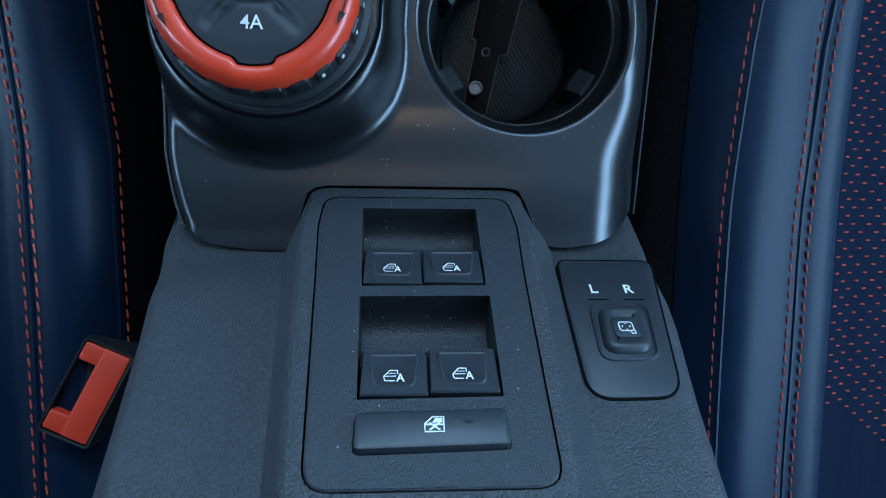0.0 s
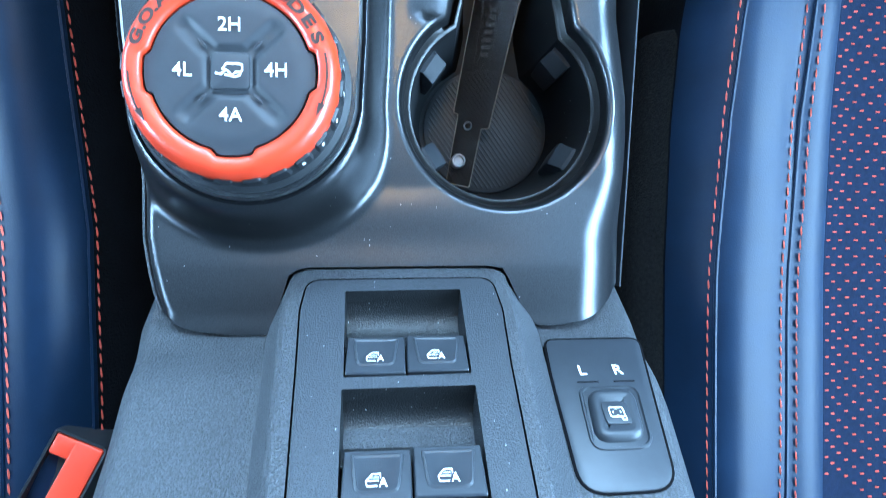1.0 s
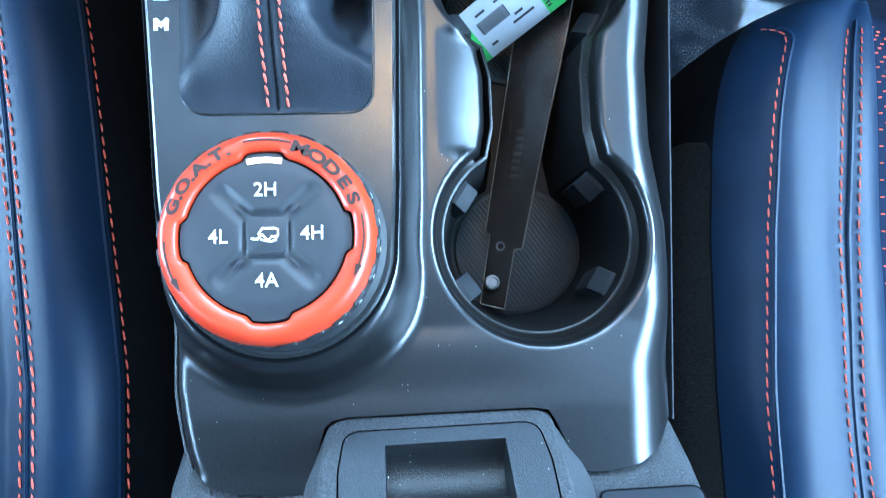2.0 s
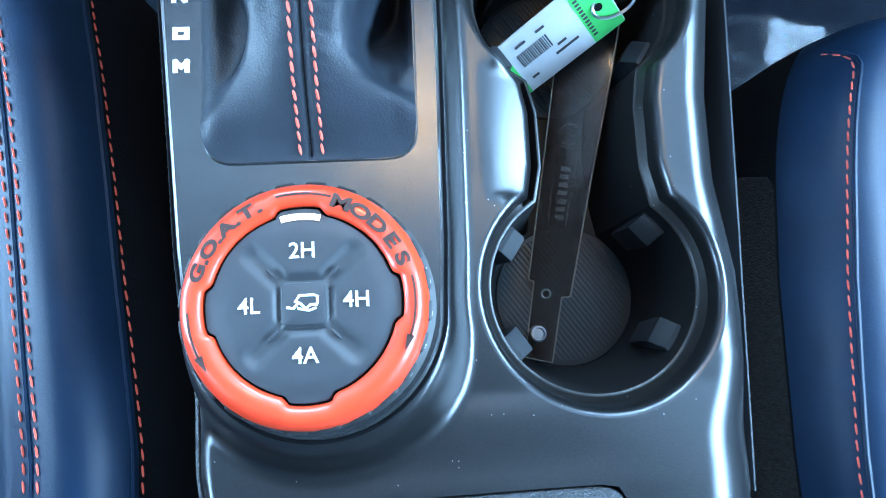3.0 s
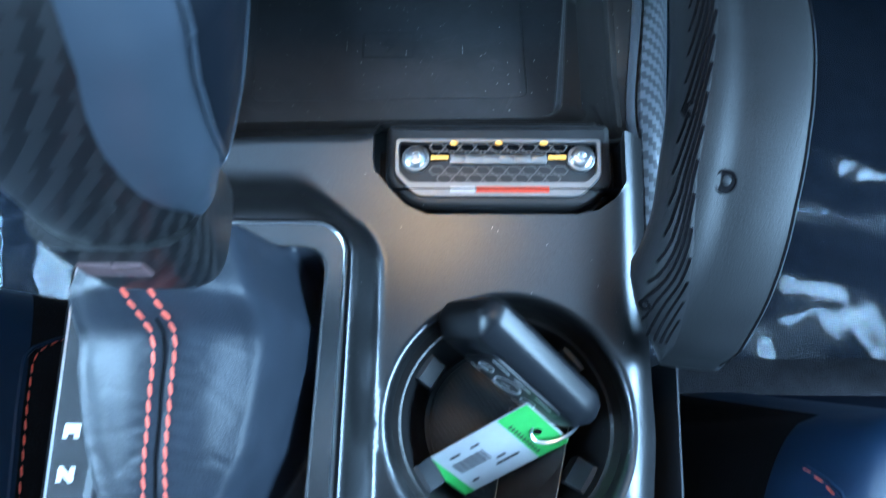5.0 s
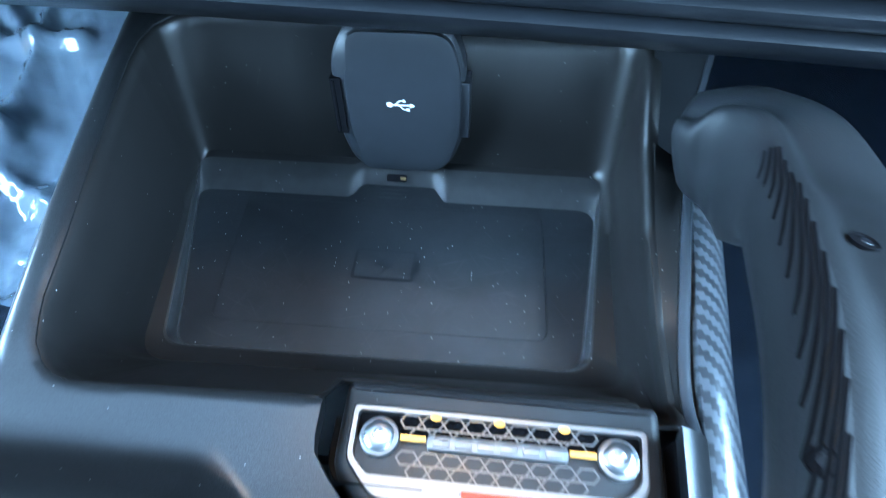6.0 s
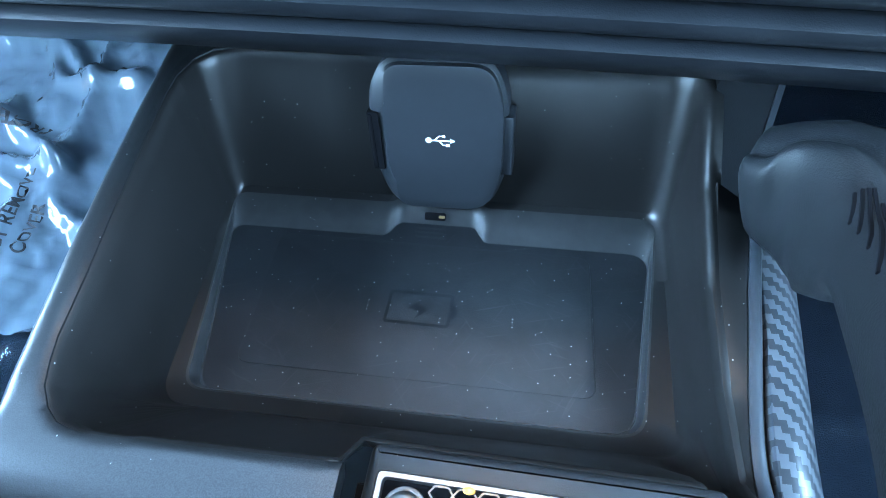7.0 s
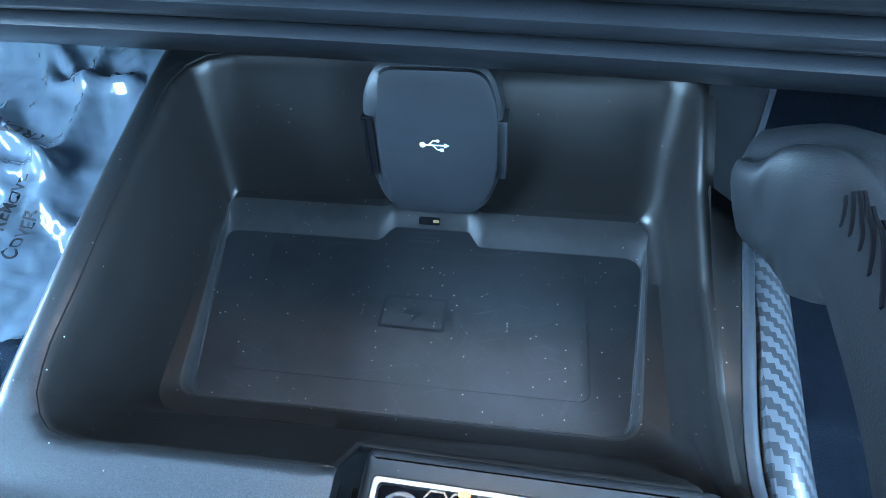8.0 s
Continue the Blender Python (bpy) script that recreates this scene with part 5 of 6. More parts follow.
def lever_loop(cx, cy, cz, hx, hy, tilt=0.0, sq=0.55):
    out = []
    for i in range(48):
        a = 2 * math.pi * i / 48
        x, y = math.copysign(abs(math.cos(a)) ** sq, math.cos(a)) * hx, math.copysign(abs(math.sin(a)) ** sq, math.sin(a)) * hy
        out.append((cx + x, cy + y, cz + y * tilt))
    return out


part("collar", loft([lever_loop(-0.0580, 0.2850, 0.0420, 0.0178, 0.0165), lever_loop(-0.0580, 0.2855, 0.0465, 0.0192, 0.0180), lever_loop(-0.0575, 0.2870, 0.0600, 0.0205, 0.0185),
                     lever_loop(-0.0565, 0.2890, 0.0720, 0.0215, 0.0188)]), CARBON_DARK, selector, "black woven collar")
part("collar_mark", moved(join(box(-0.0080, 0.0004, -0.0006, 0.0006, -0.0030, 0.0030), box(0.0008, 0.0080, -0.0006, 0.0006, -0.0030, 0.0030)), Matrix.Translation((-0.0590, 0.2684, 0.0625)) @ Matrix.Rotation(radians(-6), 4, "X")), MARK, selector, "faded reddish-grey label")

# the knob: a tall rounded body, a satin band that sweeps up its rear side, and a dark inset beyond the band
KNOB_LINE = [(0.070, -0.0565, 0.2890, 0.0210, 0.0185), (0.080, -0.0545, 0.2915, 0.0232, 0.0195), (0.092, -0.0512, 0.2945, 0.0268, 0.0210), (0.104, -0.0484, 0.2975, 0.0295, 0.0225), (0.118, -0.0458, 0.3015, 0.0321, 0.0245),
             (0.132, -0.0437, 0.3055, 0.0343, 0.0262), (0.146, -0.0430, 0.3090, 0.0330, 0.0262), (0.158, -0.0430, 0.3120, 0.0278, 0.0230), (0.167, -0.0430, 0.3140, 0.0185, 0.0150), (0.171, -0.0430, 0.3150, 0.0055, 0.0045)]


def knob_at(z, a, lift=0.0):
    """The point of the knob at height z and bearing a in degrees."""
    cx, cy, hx, hy = [lerp_at([(r[0], r[k]) for r in KNOB_LINE], z) for k in (1, 2, 3, 4)]
    c, q = math.cos(radians(a)), math.sin(radians(a))
    return (cx + math.copysign(abs(c) ** 0.85, c) * (hx + lift), cy + math.copysign(abs(q) ** 0.85, q) * (hy + lift), z + 0.25 * q * hy)


knob_zs = [0.070 + 0.0042 * i for i in range(25)]
part("knob", loft([[knob_at(min(z, 0.171), 7.5 * k) for k in range(48)] for z in knob_zs], True, True), CARBON_DARK, selector, "dark woven gear knob", sharp=70)


def bearings(table, z):
    """Evened reading of a table of heights and bearings."""
    return sum(lerp_at(table, z + d) for d in (-0.006, -0.004, -0.002, 0.0, 0.002, 0.004, 0.006)) / 7


def knob_patch(name, low, high, left, right, lift, rim, material, label):
    """A strip laid on the knob between two bearings that change with the height; its rim sits lower."""
    rows = []
    for i in range(30):
        z = low + (high - low) * i / 29
        a0, a1 = bearings(left, z), bearings(right, z)
        rows.append([knob_at(z, a0 + (a1 - a0) * j / 16, rim + (lift - rim) * max(0.0, math.sin(math.pi * j / 16)) ** 0.4) for j in range(17)])
    return part(name, loft(rows, False, False, closed=False), material, selector, label, sharp=70)


BAND_L = [(0.074, -30), (0.082, -44), (0.094, -68), (0.108, -76), (0.120, -77), (0.132, -73), (0.146, -66), (0.170, -58)]
BAND_R = [(0.074, -10), (0.082, 20), (0.094, 55), (0.108, 75), (0.170, 80)]
INSET_L = [(0.0905, -20), (0.096, -25), (0.104, -33), (0.114, -38), (0.124, -41), (0.134, -40), (0.142, -35), (0.152, -28), (0.170, -18)]
INSET_R = [(0.0905, -19), (0.096, -10), (0.104, 0), (0.114, 5), (0.124, 8), (0.134, 12), (0.142, 16), (0.152, 20), (0.170, 24)]
knob_patch("knob_band", 0.076, 0.166, BAND_L, BAND_R, 0.0022, 0.0003, KNOB, "satin grey-blue band on the knob")
knob_patch("knob_inset", 0.0915, 0.160, INSET_L, INSET_R, 0.0026, 0.0023, INSET, "black inset beside the satin band")
rim_zs = [0.0915 + 0.0685 * i / 29 for i in range(30)]
inset_rim = [knob_at(z, bearings(INSET_L, z), 0.0023) for z in reversed(rim_zs)] + [knob_at(z, bearings(INSET_R, z), 0.0023) for z in rim_zs]
part("inset_edge", tube(inset_rim, 0.00055, 6), KNOB, selector)


def make_seat(name, edge, side, y_front, label):
    """A front seat cushion seen from its inner side: bolster, seams, perforated middle. edge(y) is the inner edge; side is -1 or 1."""
    seat = empty(name, side * 0.32, -0.05, -0.36, label, "car seat")
    prof = [(0.000, -0.340), (0.000, -0.200), (0.001, -0.150), (0.004, -0.115), (0.010, -0.092), (0.018, -0.0765), (0.024, -0.0695), (0.030, -0.0660), (0.037, -0.0645), (0.046, -0.0652), (0.056, -0.0670), (0.064, -0.0695),
            (0.068, -0.0705), (0.073, -0.0696), (0.080, -0.0698), (0.086, -0.0712), (0.090, -0.0735)]
    if side < 0:
        # the driver's bolster is rounder and worn down towards the console
        prof = [(a, z - 0.0075 * smooth(0.036, 0.016, a) - 0.0050 * smooth(0.046, 0.066, a)) for a, z in prof]
    mid = [(0.090, -0.0735), (0.094, -0.0785), (0.110, -0.0860), (0.140, -0.0915), (0.200, -0.0950), (0.30, -0.0950), (0.36, -0.0770)]

    def surf(s, z, y):
        q = max(0.0, (y - (y_front - 0.100)) / 0.100)
        e = 1 - math.sqrt(max(0.0, 1 - min(1.0, q) ** 2))
        drop = 0.040 * e
        round_in = (0.060 if side > 0 else 0.035) * e * (1 - smooth(0.03, 0.14, s))
        wr = noise.noise(Vector((s * 30, y * 12, side * 3.0))) * 0.0012
        x = edge(y) + side * (s + round_in)
        return Vector((x, y, z - drop + (wr if s > 0.015 else 0)))

    ys = [-0.42 + (y_front + 0.42) * i / 60 for i in range(46)] + [y_front - 0.24 * (1 - i / 30) ** 1 * 0.62 for i in range(31)]
    ys = sorted(set(round(y, 5) for y in ys))

    def strip_mesh(table, ys=ys, lip=True):
        t = []
        for (a, za), (b, zb) in zip(table, table[1:]):
            n = max(1, int(abs(b - a) / 0.004))
            t += [(a + (b - a) * i / n, za + (zb - za) * i / n) for i in range(n)]
        t.append(table[-1])
        rows = [[surf(s, z, y) for s, z in t] for y in ys]
        # front face down to the frame
        if not lip:
            # a rounded end that turns in towards the cushion
            e = len(rows) - 1
            rows += [[Vector((p.x + side * 0.010 * (1 - math.cos(k * 0.52)), p.y + 0.012 * math.sin(k * 0.52), p.z - 0.010 * (1 - math.cos(k * 0.52)))) for p in rows[e]] for k in (1, 2, 3)]
            return loft(rows, False, False, closed=False)
        rows += [[Vector((p.x, y_front + 0.006 * k, p.z - 0.05 * k)) for p in rows[len(ys) - 1]] for k in (1, 2, 3, 4)]
        return loft(rows, False, False, closed=False)

    bol = part("bolster", strip_mesh([p for p in prof if p[0] >= (0.010 if side > 0 else 0.018)]), NAVY, seat, "navy blue leather bolster with orange stitching", sharp=70)
    side_prof = [p for p in prof if p[0] <= (0.010 if side > 0 else 0.018)]
    part("seat_side", strip_mesh(side_prof), SEATSIDE, seat, sharp=70)
    if side > 0:
        part("side_trim", strip_mesh([(a - 0.006 + 0.007 * smooth(-0.115, -0.092, z), z + 0.001) for a, z in side_prof], [y for y in ys if y < 0.152], False), FUZZ, seat, "fuzzy black trim along the seat side", sharp=70)
    mp = part("seat_panel", strip_mesh(mid), NAVY2, seat, "navy perforated seat panel with orange thread dots", sharp=70)

    def zof(s):
        tb = [p for p in prof if p[0] > 0.003] + mid[1:]
        return float(np.interp(s, [p[0] for p in tb], [p[1] for p in tb]))

    def seam_path(s, lift):
        out = []
        for y in ys:
            if -0.3 < y < y_front - 0.020:
                sy = s + (0.006 * smooth(-0.02, 0.19, y) if side > 0 else 0.0)
                if s < 0.04:
                    sy -= (s - 0.004) * 0.8 * smooth(y_front - 0.046, y_front - 0.020, y) ** 2
                out.append(surf(sy, zof(sy) + lift, y))
        return out
    for s in ((0.0225, 0.0620, 0.0715) if side > 0 else (0.0170, 0.0495, 0.0570)):
        part("stitching", stitches(seam_path(s, 0.0006), 0.0054, 0.0016, 0.00052), THREAD, bol, "orange-red stitching", kind="stuff")
    for s in ((0.0255, 0.0668) if side > 0 else (0.0192, 0.0530)):
        part("piping", tube(seam_path(s, 0.0001), 0.0011, 6), NAVY, bol)
    if side > 0:
        dots = []
        i = 0
        s = 0.097
        while s < 0.20:
            y = -0.130 + (0.0046 if i % 2 else 0)
            while y < y_front - 0.02:
                p = surf(s, zof(s) + 0.0003, y)
                if y > -0.088 - 0.60 * (s - 0.088):
                    dots.append(moved(box(-0.0011, 0.0011, -0.00042, 0.00042, -0.0002, 0.0004), Matrix.Translation(p)))
                y += 0.0092
            s += 0.0058
            i += 1
        part("thread_dots", join(*dots), DOT, mp, "orange-red thread dots", kind="stuff")
    # the backrest behind, leaning to the rear
    x0, x1 = side * 0.165, side * 0.60
    xa, xb = min(x0, x1), max(x0, x1)
    back = [[(x, y - 0.30 * (z + 0.09), z) for x, y in rrect(xa - g, xb + g, -0.46 - g, -0.34 + g * 0.5, 0.045, 5, 3)] for z, g in ((-0.13, -0.01), (-0.06, 0.0), (0.15, 0.005), (0.38, -0.005), (0.44, -0.03), (0.46, -0.055))]
    part("backrest", loft(back, True, True), NAVY, seat, sharp=70)
    head = [[(x, y - 0.30 * (z + 0.09), z) for x, y in rrect((xa + xb) / 2 - 0.12 - g, (xa + xb) / 2 + 0.12 + g, -0.45 - g, -0.36 + g, 0.04, 5, 3)] for z, g in ((0.47, -0.03), (0.49, 0.0), (0.60, 0.0), (0.63, -0.03))]
    part("headrest", loft(head, True, True), NAVY, seat, sharp=70)
    return seat


def edge_right(y):
    return lerp_at([(-0.4, 0.135), (-0.1, 0.133), (0.02, 0.1330), (0.10, 0.1365), (0.19, 0.1455), (0.26, 0.153)], y)


def edge_left(y):
    return lerp_at([(-0.4, -0.132), (-0.04, -0.1350), (0.04, -0.1370), (0.15, -0.1500), (0.24, -0.1620), (0.30, -0.166)], y)


make_seat("passenger_seat", edge_right, 1, 0.243, "navy leather car seat with perforated middle and orange stitching")
make_seat("driver_seat", edge_left, -1, 0.306, "navy leather car seat cushion with orange stitching beside the console")

# ---- seat belt buckle, between seat and console ----
buckle = empty("seat_belt_buckle", -0.150, -0.066, -0.09, "black seat belt buckle with a bright red release button", "belt buckle")
qa, qb, qc, qd = Vector((-0.1592, -0.0518, -0.0650)), Vector((-0.1840, -0.0955, -0.0570)), Vector((-0.1597, -0.1056, -0.0575)), Vector((-0.1418, -0.0588, -0.0650))
ax = ((qa + qd) / 2 - (qb + qc) / 2).normalized()   # along the button
bx = ((qc + qd) / 2 - (qa + qb) / 2)
bx = (bx - ax * bx.dot(ax)).normalized()
nz = bx.cross(ax).normalized()
BM = Matrix(((bx.x, ax.x, nz.x, -0.1612), (bx.y, ax.y, nz.y, -0.0779), (bx.z, ax.z, nz.z, -0.0611), (0, 0, 0, 1)))
bo_ = rrect(-0.0130, 0.0130, -0.0245, 0.0245, 0.0030, 4)
part("housing", moved(loft([at(offset(bo_, 0.001), -0.050), at(offset(bo_, -0.0005), -0.030), at(bo_, -0.001), at(offset(bo_, 0.0005), 0.0004), at(offset(bo_, 0.0016), 0.0002), at(offset(bo_, 0.0018), -0.006)]), BM), BLACK, buckle)
btn = [slab(rrect(-0.0022, 0.0112, -0.0224, 0.0224, 0.0014, 4), -0.006, 0.0006, 0.0012), slab(rrect(-0.0112, 0.0000, 0.0128, 0.0222, 0.0014, 4), -0.006, 0.0003, 0.0012),
       slab(rrect(-0.0112, 0.0000, -0.0222, -0.0128, 0.0014, 4), -0.006, 0.0003, 0.0012)]
part("release_button", moved(join(*btn), BM), BUCKLE_RED, buckle, "bright red release button")

# ---- key fob, tag and strip lying in the cup holder ----
fob = empty("key_fob", 0.055, 0.256, -0.075, "black car key fob with silver button symbols", "car key")
fx = Vector((0.052, -0.039, -0.040)).normalized()
fn = Vector((-0.80, -0.42, 0.46))
fn = (fn - fx * fn.dot(fx)).normalized()
fy = fn.cross(fx)
FM = Matrix(((fx.x, fy.x, fn.x, 0.0510), (fx.y, fy.y, fn.y, 0.2575), (fx.z, fy.z, fn.z, -0.0480), (0, 0, 0, 1)))
fo = rounded([(-0.0380, -0.0150), (-0.0330, -0.0205), (0.0290, -0.0185), (0.0385, -0.0120), (0.0385, 0.0120), (0.0290, 0.0185), (-0.0330, 0.0205), (-0.0380, 0.0150)], 0.006, 4)
part("case", moved(loft([at(offset(fo, 0.002), -0.0085), at(offset(fo, 0.0003), -0.0060), at(fo, -0.001), at(offset(fo, 0.0008), 0.0015), at(offset(fo, 0.0062), 0.0070), at(offset(fo, 0.0080), 0.0076)], True), FM), FOB, fob, sharp=30)
fi = rounded([(-0.0200, -0.0110), (0.0210, -0.0110), (0.0250, 0.0), (0.0210, 0.0110), (-0.0200, 0.0110)], 0.003, 4)
part("button_field", moved(slab(fi, 0.0070, 0.0082, 0.0004), FM), FOB, fob, "glossy black button field")
for x in (-0.0130, 0.0, 0.0130):
    rr = 0.0060 if x == 0.0 else 0.0034
    g = join(ribbon(circ(x, -0.002, rr, 20), 0.0010 if rr > 0.005 else 0.0006, True), ribbon([(x - 0.0018, -0.0042), (x + 0.0016, -0.0042), (x + 0.0016, -0.0020), (x - 0.0018, -0.0020)], 0.0006, True), ribbon([(x - 0.005, 0.0078), (x + 0.005, 0.0078)], 0.0009), ribbon([(x - 0.003, -0.0094), (x + 0.003, -0.0094)], 0.0008))
    # white in place of silver, for the glint on the symbols
    part("button_symbol", moved(g, FM @ Matrix.Translation((0, 0, 0.0085))), WHITE, fob, "silver symbols, printed white for the light they catch")
ring_a, ring_b = FM @ Vector((0.0378, 0.002, 0.003)), Vector((0.0590, 0.2345, -0.0655))
ring_u, ring_v = (ring_b - ring_a) * 0.56, Vector((0.0040, 0.0070, 0.0030))
ring = [(ring_a + ring_b) / 2 + ring_u * math.cos(a) + ring_v * math.sin(a) for a in [2 * math.pi * i / 32 for i in range(32)]]
part("key_ring", tube(ring, 0.0008, 6, closed=True), CHROME, fob, "bright split ring")

tag = empty("key_tag", 0.036, 0.224, -0.096, "white and green paper key tag with printed barcode", "key tag")
a0, a1 = Vector((0.0190, 0.2110, -0.0930)), Vector((0.0625, 0.2350, -0.0640))
tx = (a1 - a0).normalized()
ty = Vector((-0.0270, 0.0130, 0.0160))
ty = (ty - tx * ty.dot(tx)).normalized()
tn = tx.cross(ty)
TM = Matrix(((tx.x, ty.x, tn.x, a0.x), (tx.y, ty.y, tn.y, a0.y), (tx.z, ty.z, tn.z, a0.z), (0, 0, 0, 1)))
tw = 0.0157
to = rounded([(0, -tw), (0.0603, -tw), (0.0603, tw), (0, tw)], 0.002, 3)
part("card", moved(slab(to, -0.0008, 0.0, 0.0002, True), TM), PAPER, tag)
part("green_band", moved(poly([(0.0438, -tw + 0.0003), (0.0599, -tw + 0.0003), (0.0599, tw - 0.0003), (0.0438, tw - 0.0003)], 0.0002), TM), GREEN, tag)
part("green_edge", moved(poly([(0.0003, -tw + 0.0003), (0.0060, -tw + 0.0003), (0.0060, tw - 0.0003), (0.0003, tw - 0.0003)], 0.0002), TM), GREEN, tag)
part("barcode", moved(join(*[poly([(0.0100 + 0.0011 * i, 0.0030), (0.0100 + 0.0011 * i + 0.0005 + 0.0003 * (i % 3 == 0), 0.0030), (0.0100 + 0.0011 * i + 0.0005 + 0.0003 * (i % 3 == 0), 0.0105), (0.0100 + 0.0011 * i, 0.0105)]) for i in range(16)]),
                      TM @ Matrix.Translation((0, -0.0050, 0.0003))), INK, tag, "plain printed bars", kind="stuff")
part("print_lines", moved(join(*[poly([(x, y), (x + w, y), (x + w, y + 0.0014), (x, y + 0.0014)]) for x, y, w in ((0.029, -0.0040, 0.005), (0.026, -0.0075, 0.013), (0.024, 0.0085, 0.005), (0.010, -0.0100, 0.004), (0.012, 0.0085, 0.006))]),
                          TM @ Matrix.Translation((0, 0, 0.0003))), INK, tag, kind="stuff")
part("green_print", moved(join(*[poly([(0.0448, -0.0120 + 0.0020 * i), (0.0471, -0.0120 + 0.0020 * i), (0.0471, -0.0120 + 0.0020 * i + 0.0012), (0.0448, -0.0120 + 0.0020 * i + 0.0012)]) for i in range(11)]), TM @ Matrix.Translation((0, 0, 0.0003))), INK, tag, kind="stuff")
part("eyelet", moved(loft([at(circ(0.0533, -0.001, 0.0020, 20), 0.0004), at(circ(0.0533, -0.001, 0.0012, 20), 0.0005)]), TM), GAP, tag)

hang = empty("smoked_strip", 0.038, 0.135, -0.122, "smoked brown clear plastic strip lying in the cup holder", "plastic strip")
s0, s1 = Vector((0.0300, 0.0680, -0.1195)), Vector((0.0580, 0.2150, -0.0960))
sx = (s1 - s0).normalized()
sy = Vector((-1.0, 0.20, -0.42))
sy = (sy - sx * sy.dot(sx)).normalized()
sn = sx.cross(sy)
if sn.z < 0:
    sn = -sn
SM = Matrix(((sx.x, sy.x, sn.x, s0.x), (sx.y, sy.y, sn.y, s0.y), (sx.z, sy.z, sn.z, s0.z), (0, 0, 0, 1)))
so = rounded([(0.0, -0.0072), (0.0340, -0.0072), (0.0350, -0.0115), (0.0950, -0.0135), (0.1480, -0.0160), (0.1780, -0.0165), (0.1780, 0.0132), (0.1480, 0.0130), (0.0950, 0.0120), (0.0405, 0.0112), (0.0400, 0.0082), (0.0, 0.0072)], 0.0008, 3)
st = part("strip", moved(slab(so, -0.0016, 0.0, 0.0004, True), SM), SMOKED, hang)
part("strip_edge", moved(tube([(x, y, 0.0) for x, y in so], 0.00035, 5, closed=True), SM), SMOKED_EDGE, hang, "bright cut edge")
part("hole_rim", moved(tube([(x, y, 0.0002) for x, y in circ(0.0345, 0.0010, 0.0022, 20)], 0.0005, 5, closed=True), SM), STEEL, hang)
emb = [ribbon([(0.070, -0.004), (0.110, -0.005), (0.112, 0.006), (0.108, 0.0075), (0.098, 0.006), (0.070, 0.005)], 0.0006, True)]
emb += [box(0.0735 + 0.0042 * i, 0.0760 + 0.0042 * i, -0.0025, 0.0025, 0, 0.0002) for i in range(7)]
emb += [ribbon(circ(0.118, 0.0005, 0.0055, 20), 0.0006, True)]
part("embossing", moved(join(*emb), SM @ Matrix.Translation((0, 0, 0.0001))), SMOKED_MARK, hang, "embossed lettering as plain shapes")
coin = moved(loft([at(circ(0, 0, 0.0042, 24), 0), at(circ(0, 0, 0.0042, 24), 0.0075), at(circ(0, 0, 0.0038, 24), 0.0080), at(circ(0, 0, 0.0032, 24), 0.0081), at(circ(0, 0, 0.0028, 24), 0.0066)], True), Matrix.Translation((0.0300, 0.0815, -0.1225)))
bolt = part("metal_stud", coin, STEEL)
tagged(bolt, "shiny round metal stud on the cup holder floor", "stud")

# ---- grab handle ----
handle = empty("grab_handle", 0.125, 0.35, -0.06, "dark grey padded grab handle beside the console", "grab handle")
HP = [(0.1130, 0.2640, -0.0440), (0.1155, 0.2740, -0.0270), (0.1185, 0.2870, -0.0065), (0.1210, 0.3050, 0.0100), (0.1255, 0.3300, 0.0185), (0.1315, 0.3600, 0.0170), (0.1390, 0.3950, 0.0065), (0.1470, 0.4250, -0.0090),
      (0.1495, 0.4480, -0.0210), (0.1470, 0.4680, -0.0290), (0.1395, 0.4830, -0.0350), (0.1275, 0.4930, -0.0400)]


def spline(P, n):
    out = []
    for i in range(len(P) - 1):
        p0, p1, p2, p3 = P[max(0, i - 1)], P[i], P[i + 1], P[min(len(P) - 1, i + 2)]
        for j in range(n):
            t = j / n
            out.append(0.5 * (2 * p1 + (p2 - p0) * t + (2 * p0 - 5 * p1 + 4 * p2 - p3) * t * t + (3 * p1 - p0 - 3 * p2 + p3) * t ** 3))
    return out + [P[-1]]


HC = spline([Vector((x - 0.0055, y, z)) for x, y, z in HP], 6)


def handle_frame(i):
    t = (HC[min(i + 1, len(HC) - 1)] - HC[max(i - 1, 0)]).normalized()
    up0 = Vector((0.05, -0.25, 1.0))
    s = t.cross(up0).normalized()
    return t, s, s.cross(t).normalized()


# half widths to either side along the handle, and the section's upper outline in shares of them
WIDE_R = [(0.0, 0.0262), (0.09, 0.0260), (0.14, 0.0245), (0.20, 0.0230), (0.29, 0.0212), (0.36, 0.0215), (0.43, 0.0235), (0.50, 0.0262), (0.58, 0.0290), (0.66, 0.0285), (0.76, 0.0225), (0.85, 0.0176), (0.95, 0.0176), (1.0, 0.0150)]
WIDE_L = [(0.0, 0.0006), (0.03, 0.0035), (0.06, 0.0086), (0.09, 0.0140), (0.12, 0.0190), (0.15, 0.0228), (0.167, 0.0240), (0.20, 0.0225), (0.25, 0.0212), (0.32, 0.0225), (0.62, 0.0225), (0.85, 0.0176), (0.95, 0.0176), (1.0, 0.0132)]
CROWN = [(-1.0, 0.0), (-0.993, 0.25), (-0.975, 0.48), (-0.94, 0.68), (-0.88, 0.84), (-0.80, 0.95), (-0.70, 1.0), (-0.55, 1.03), (-0.42, 1.0), (-0.30, 0.93), (-0.16, 0.93), (0.0, 0.99), (0.25, 1.03), (0.50, 1.03), (0.70, 1.0), (0.80, 0.96),
         (0.86, 0.90), (0.92, 0.76), (0.97, 0.52), (1.0, 0.20)]
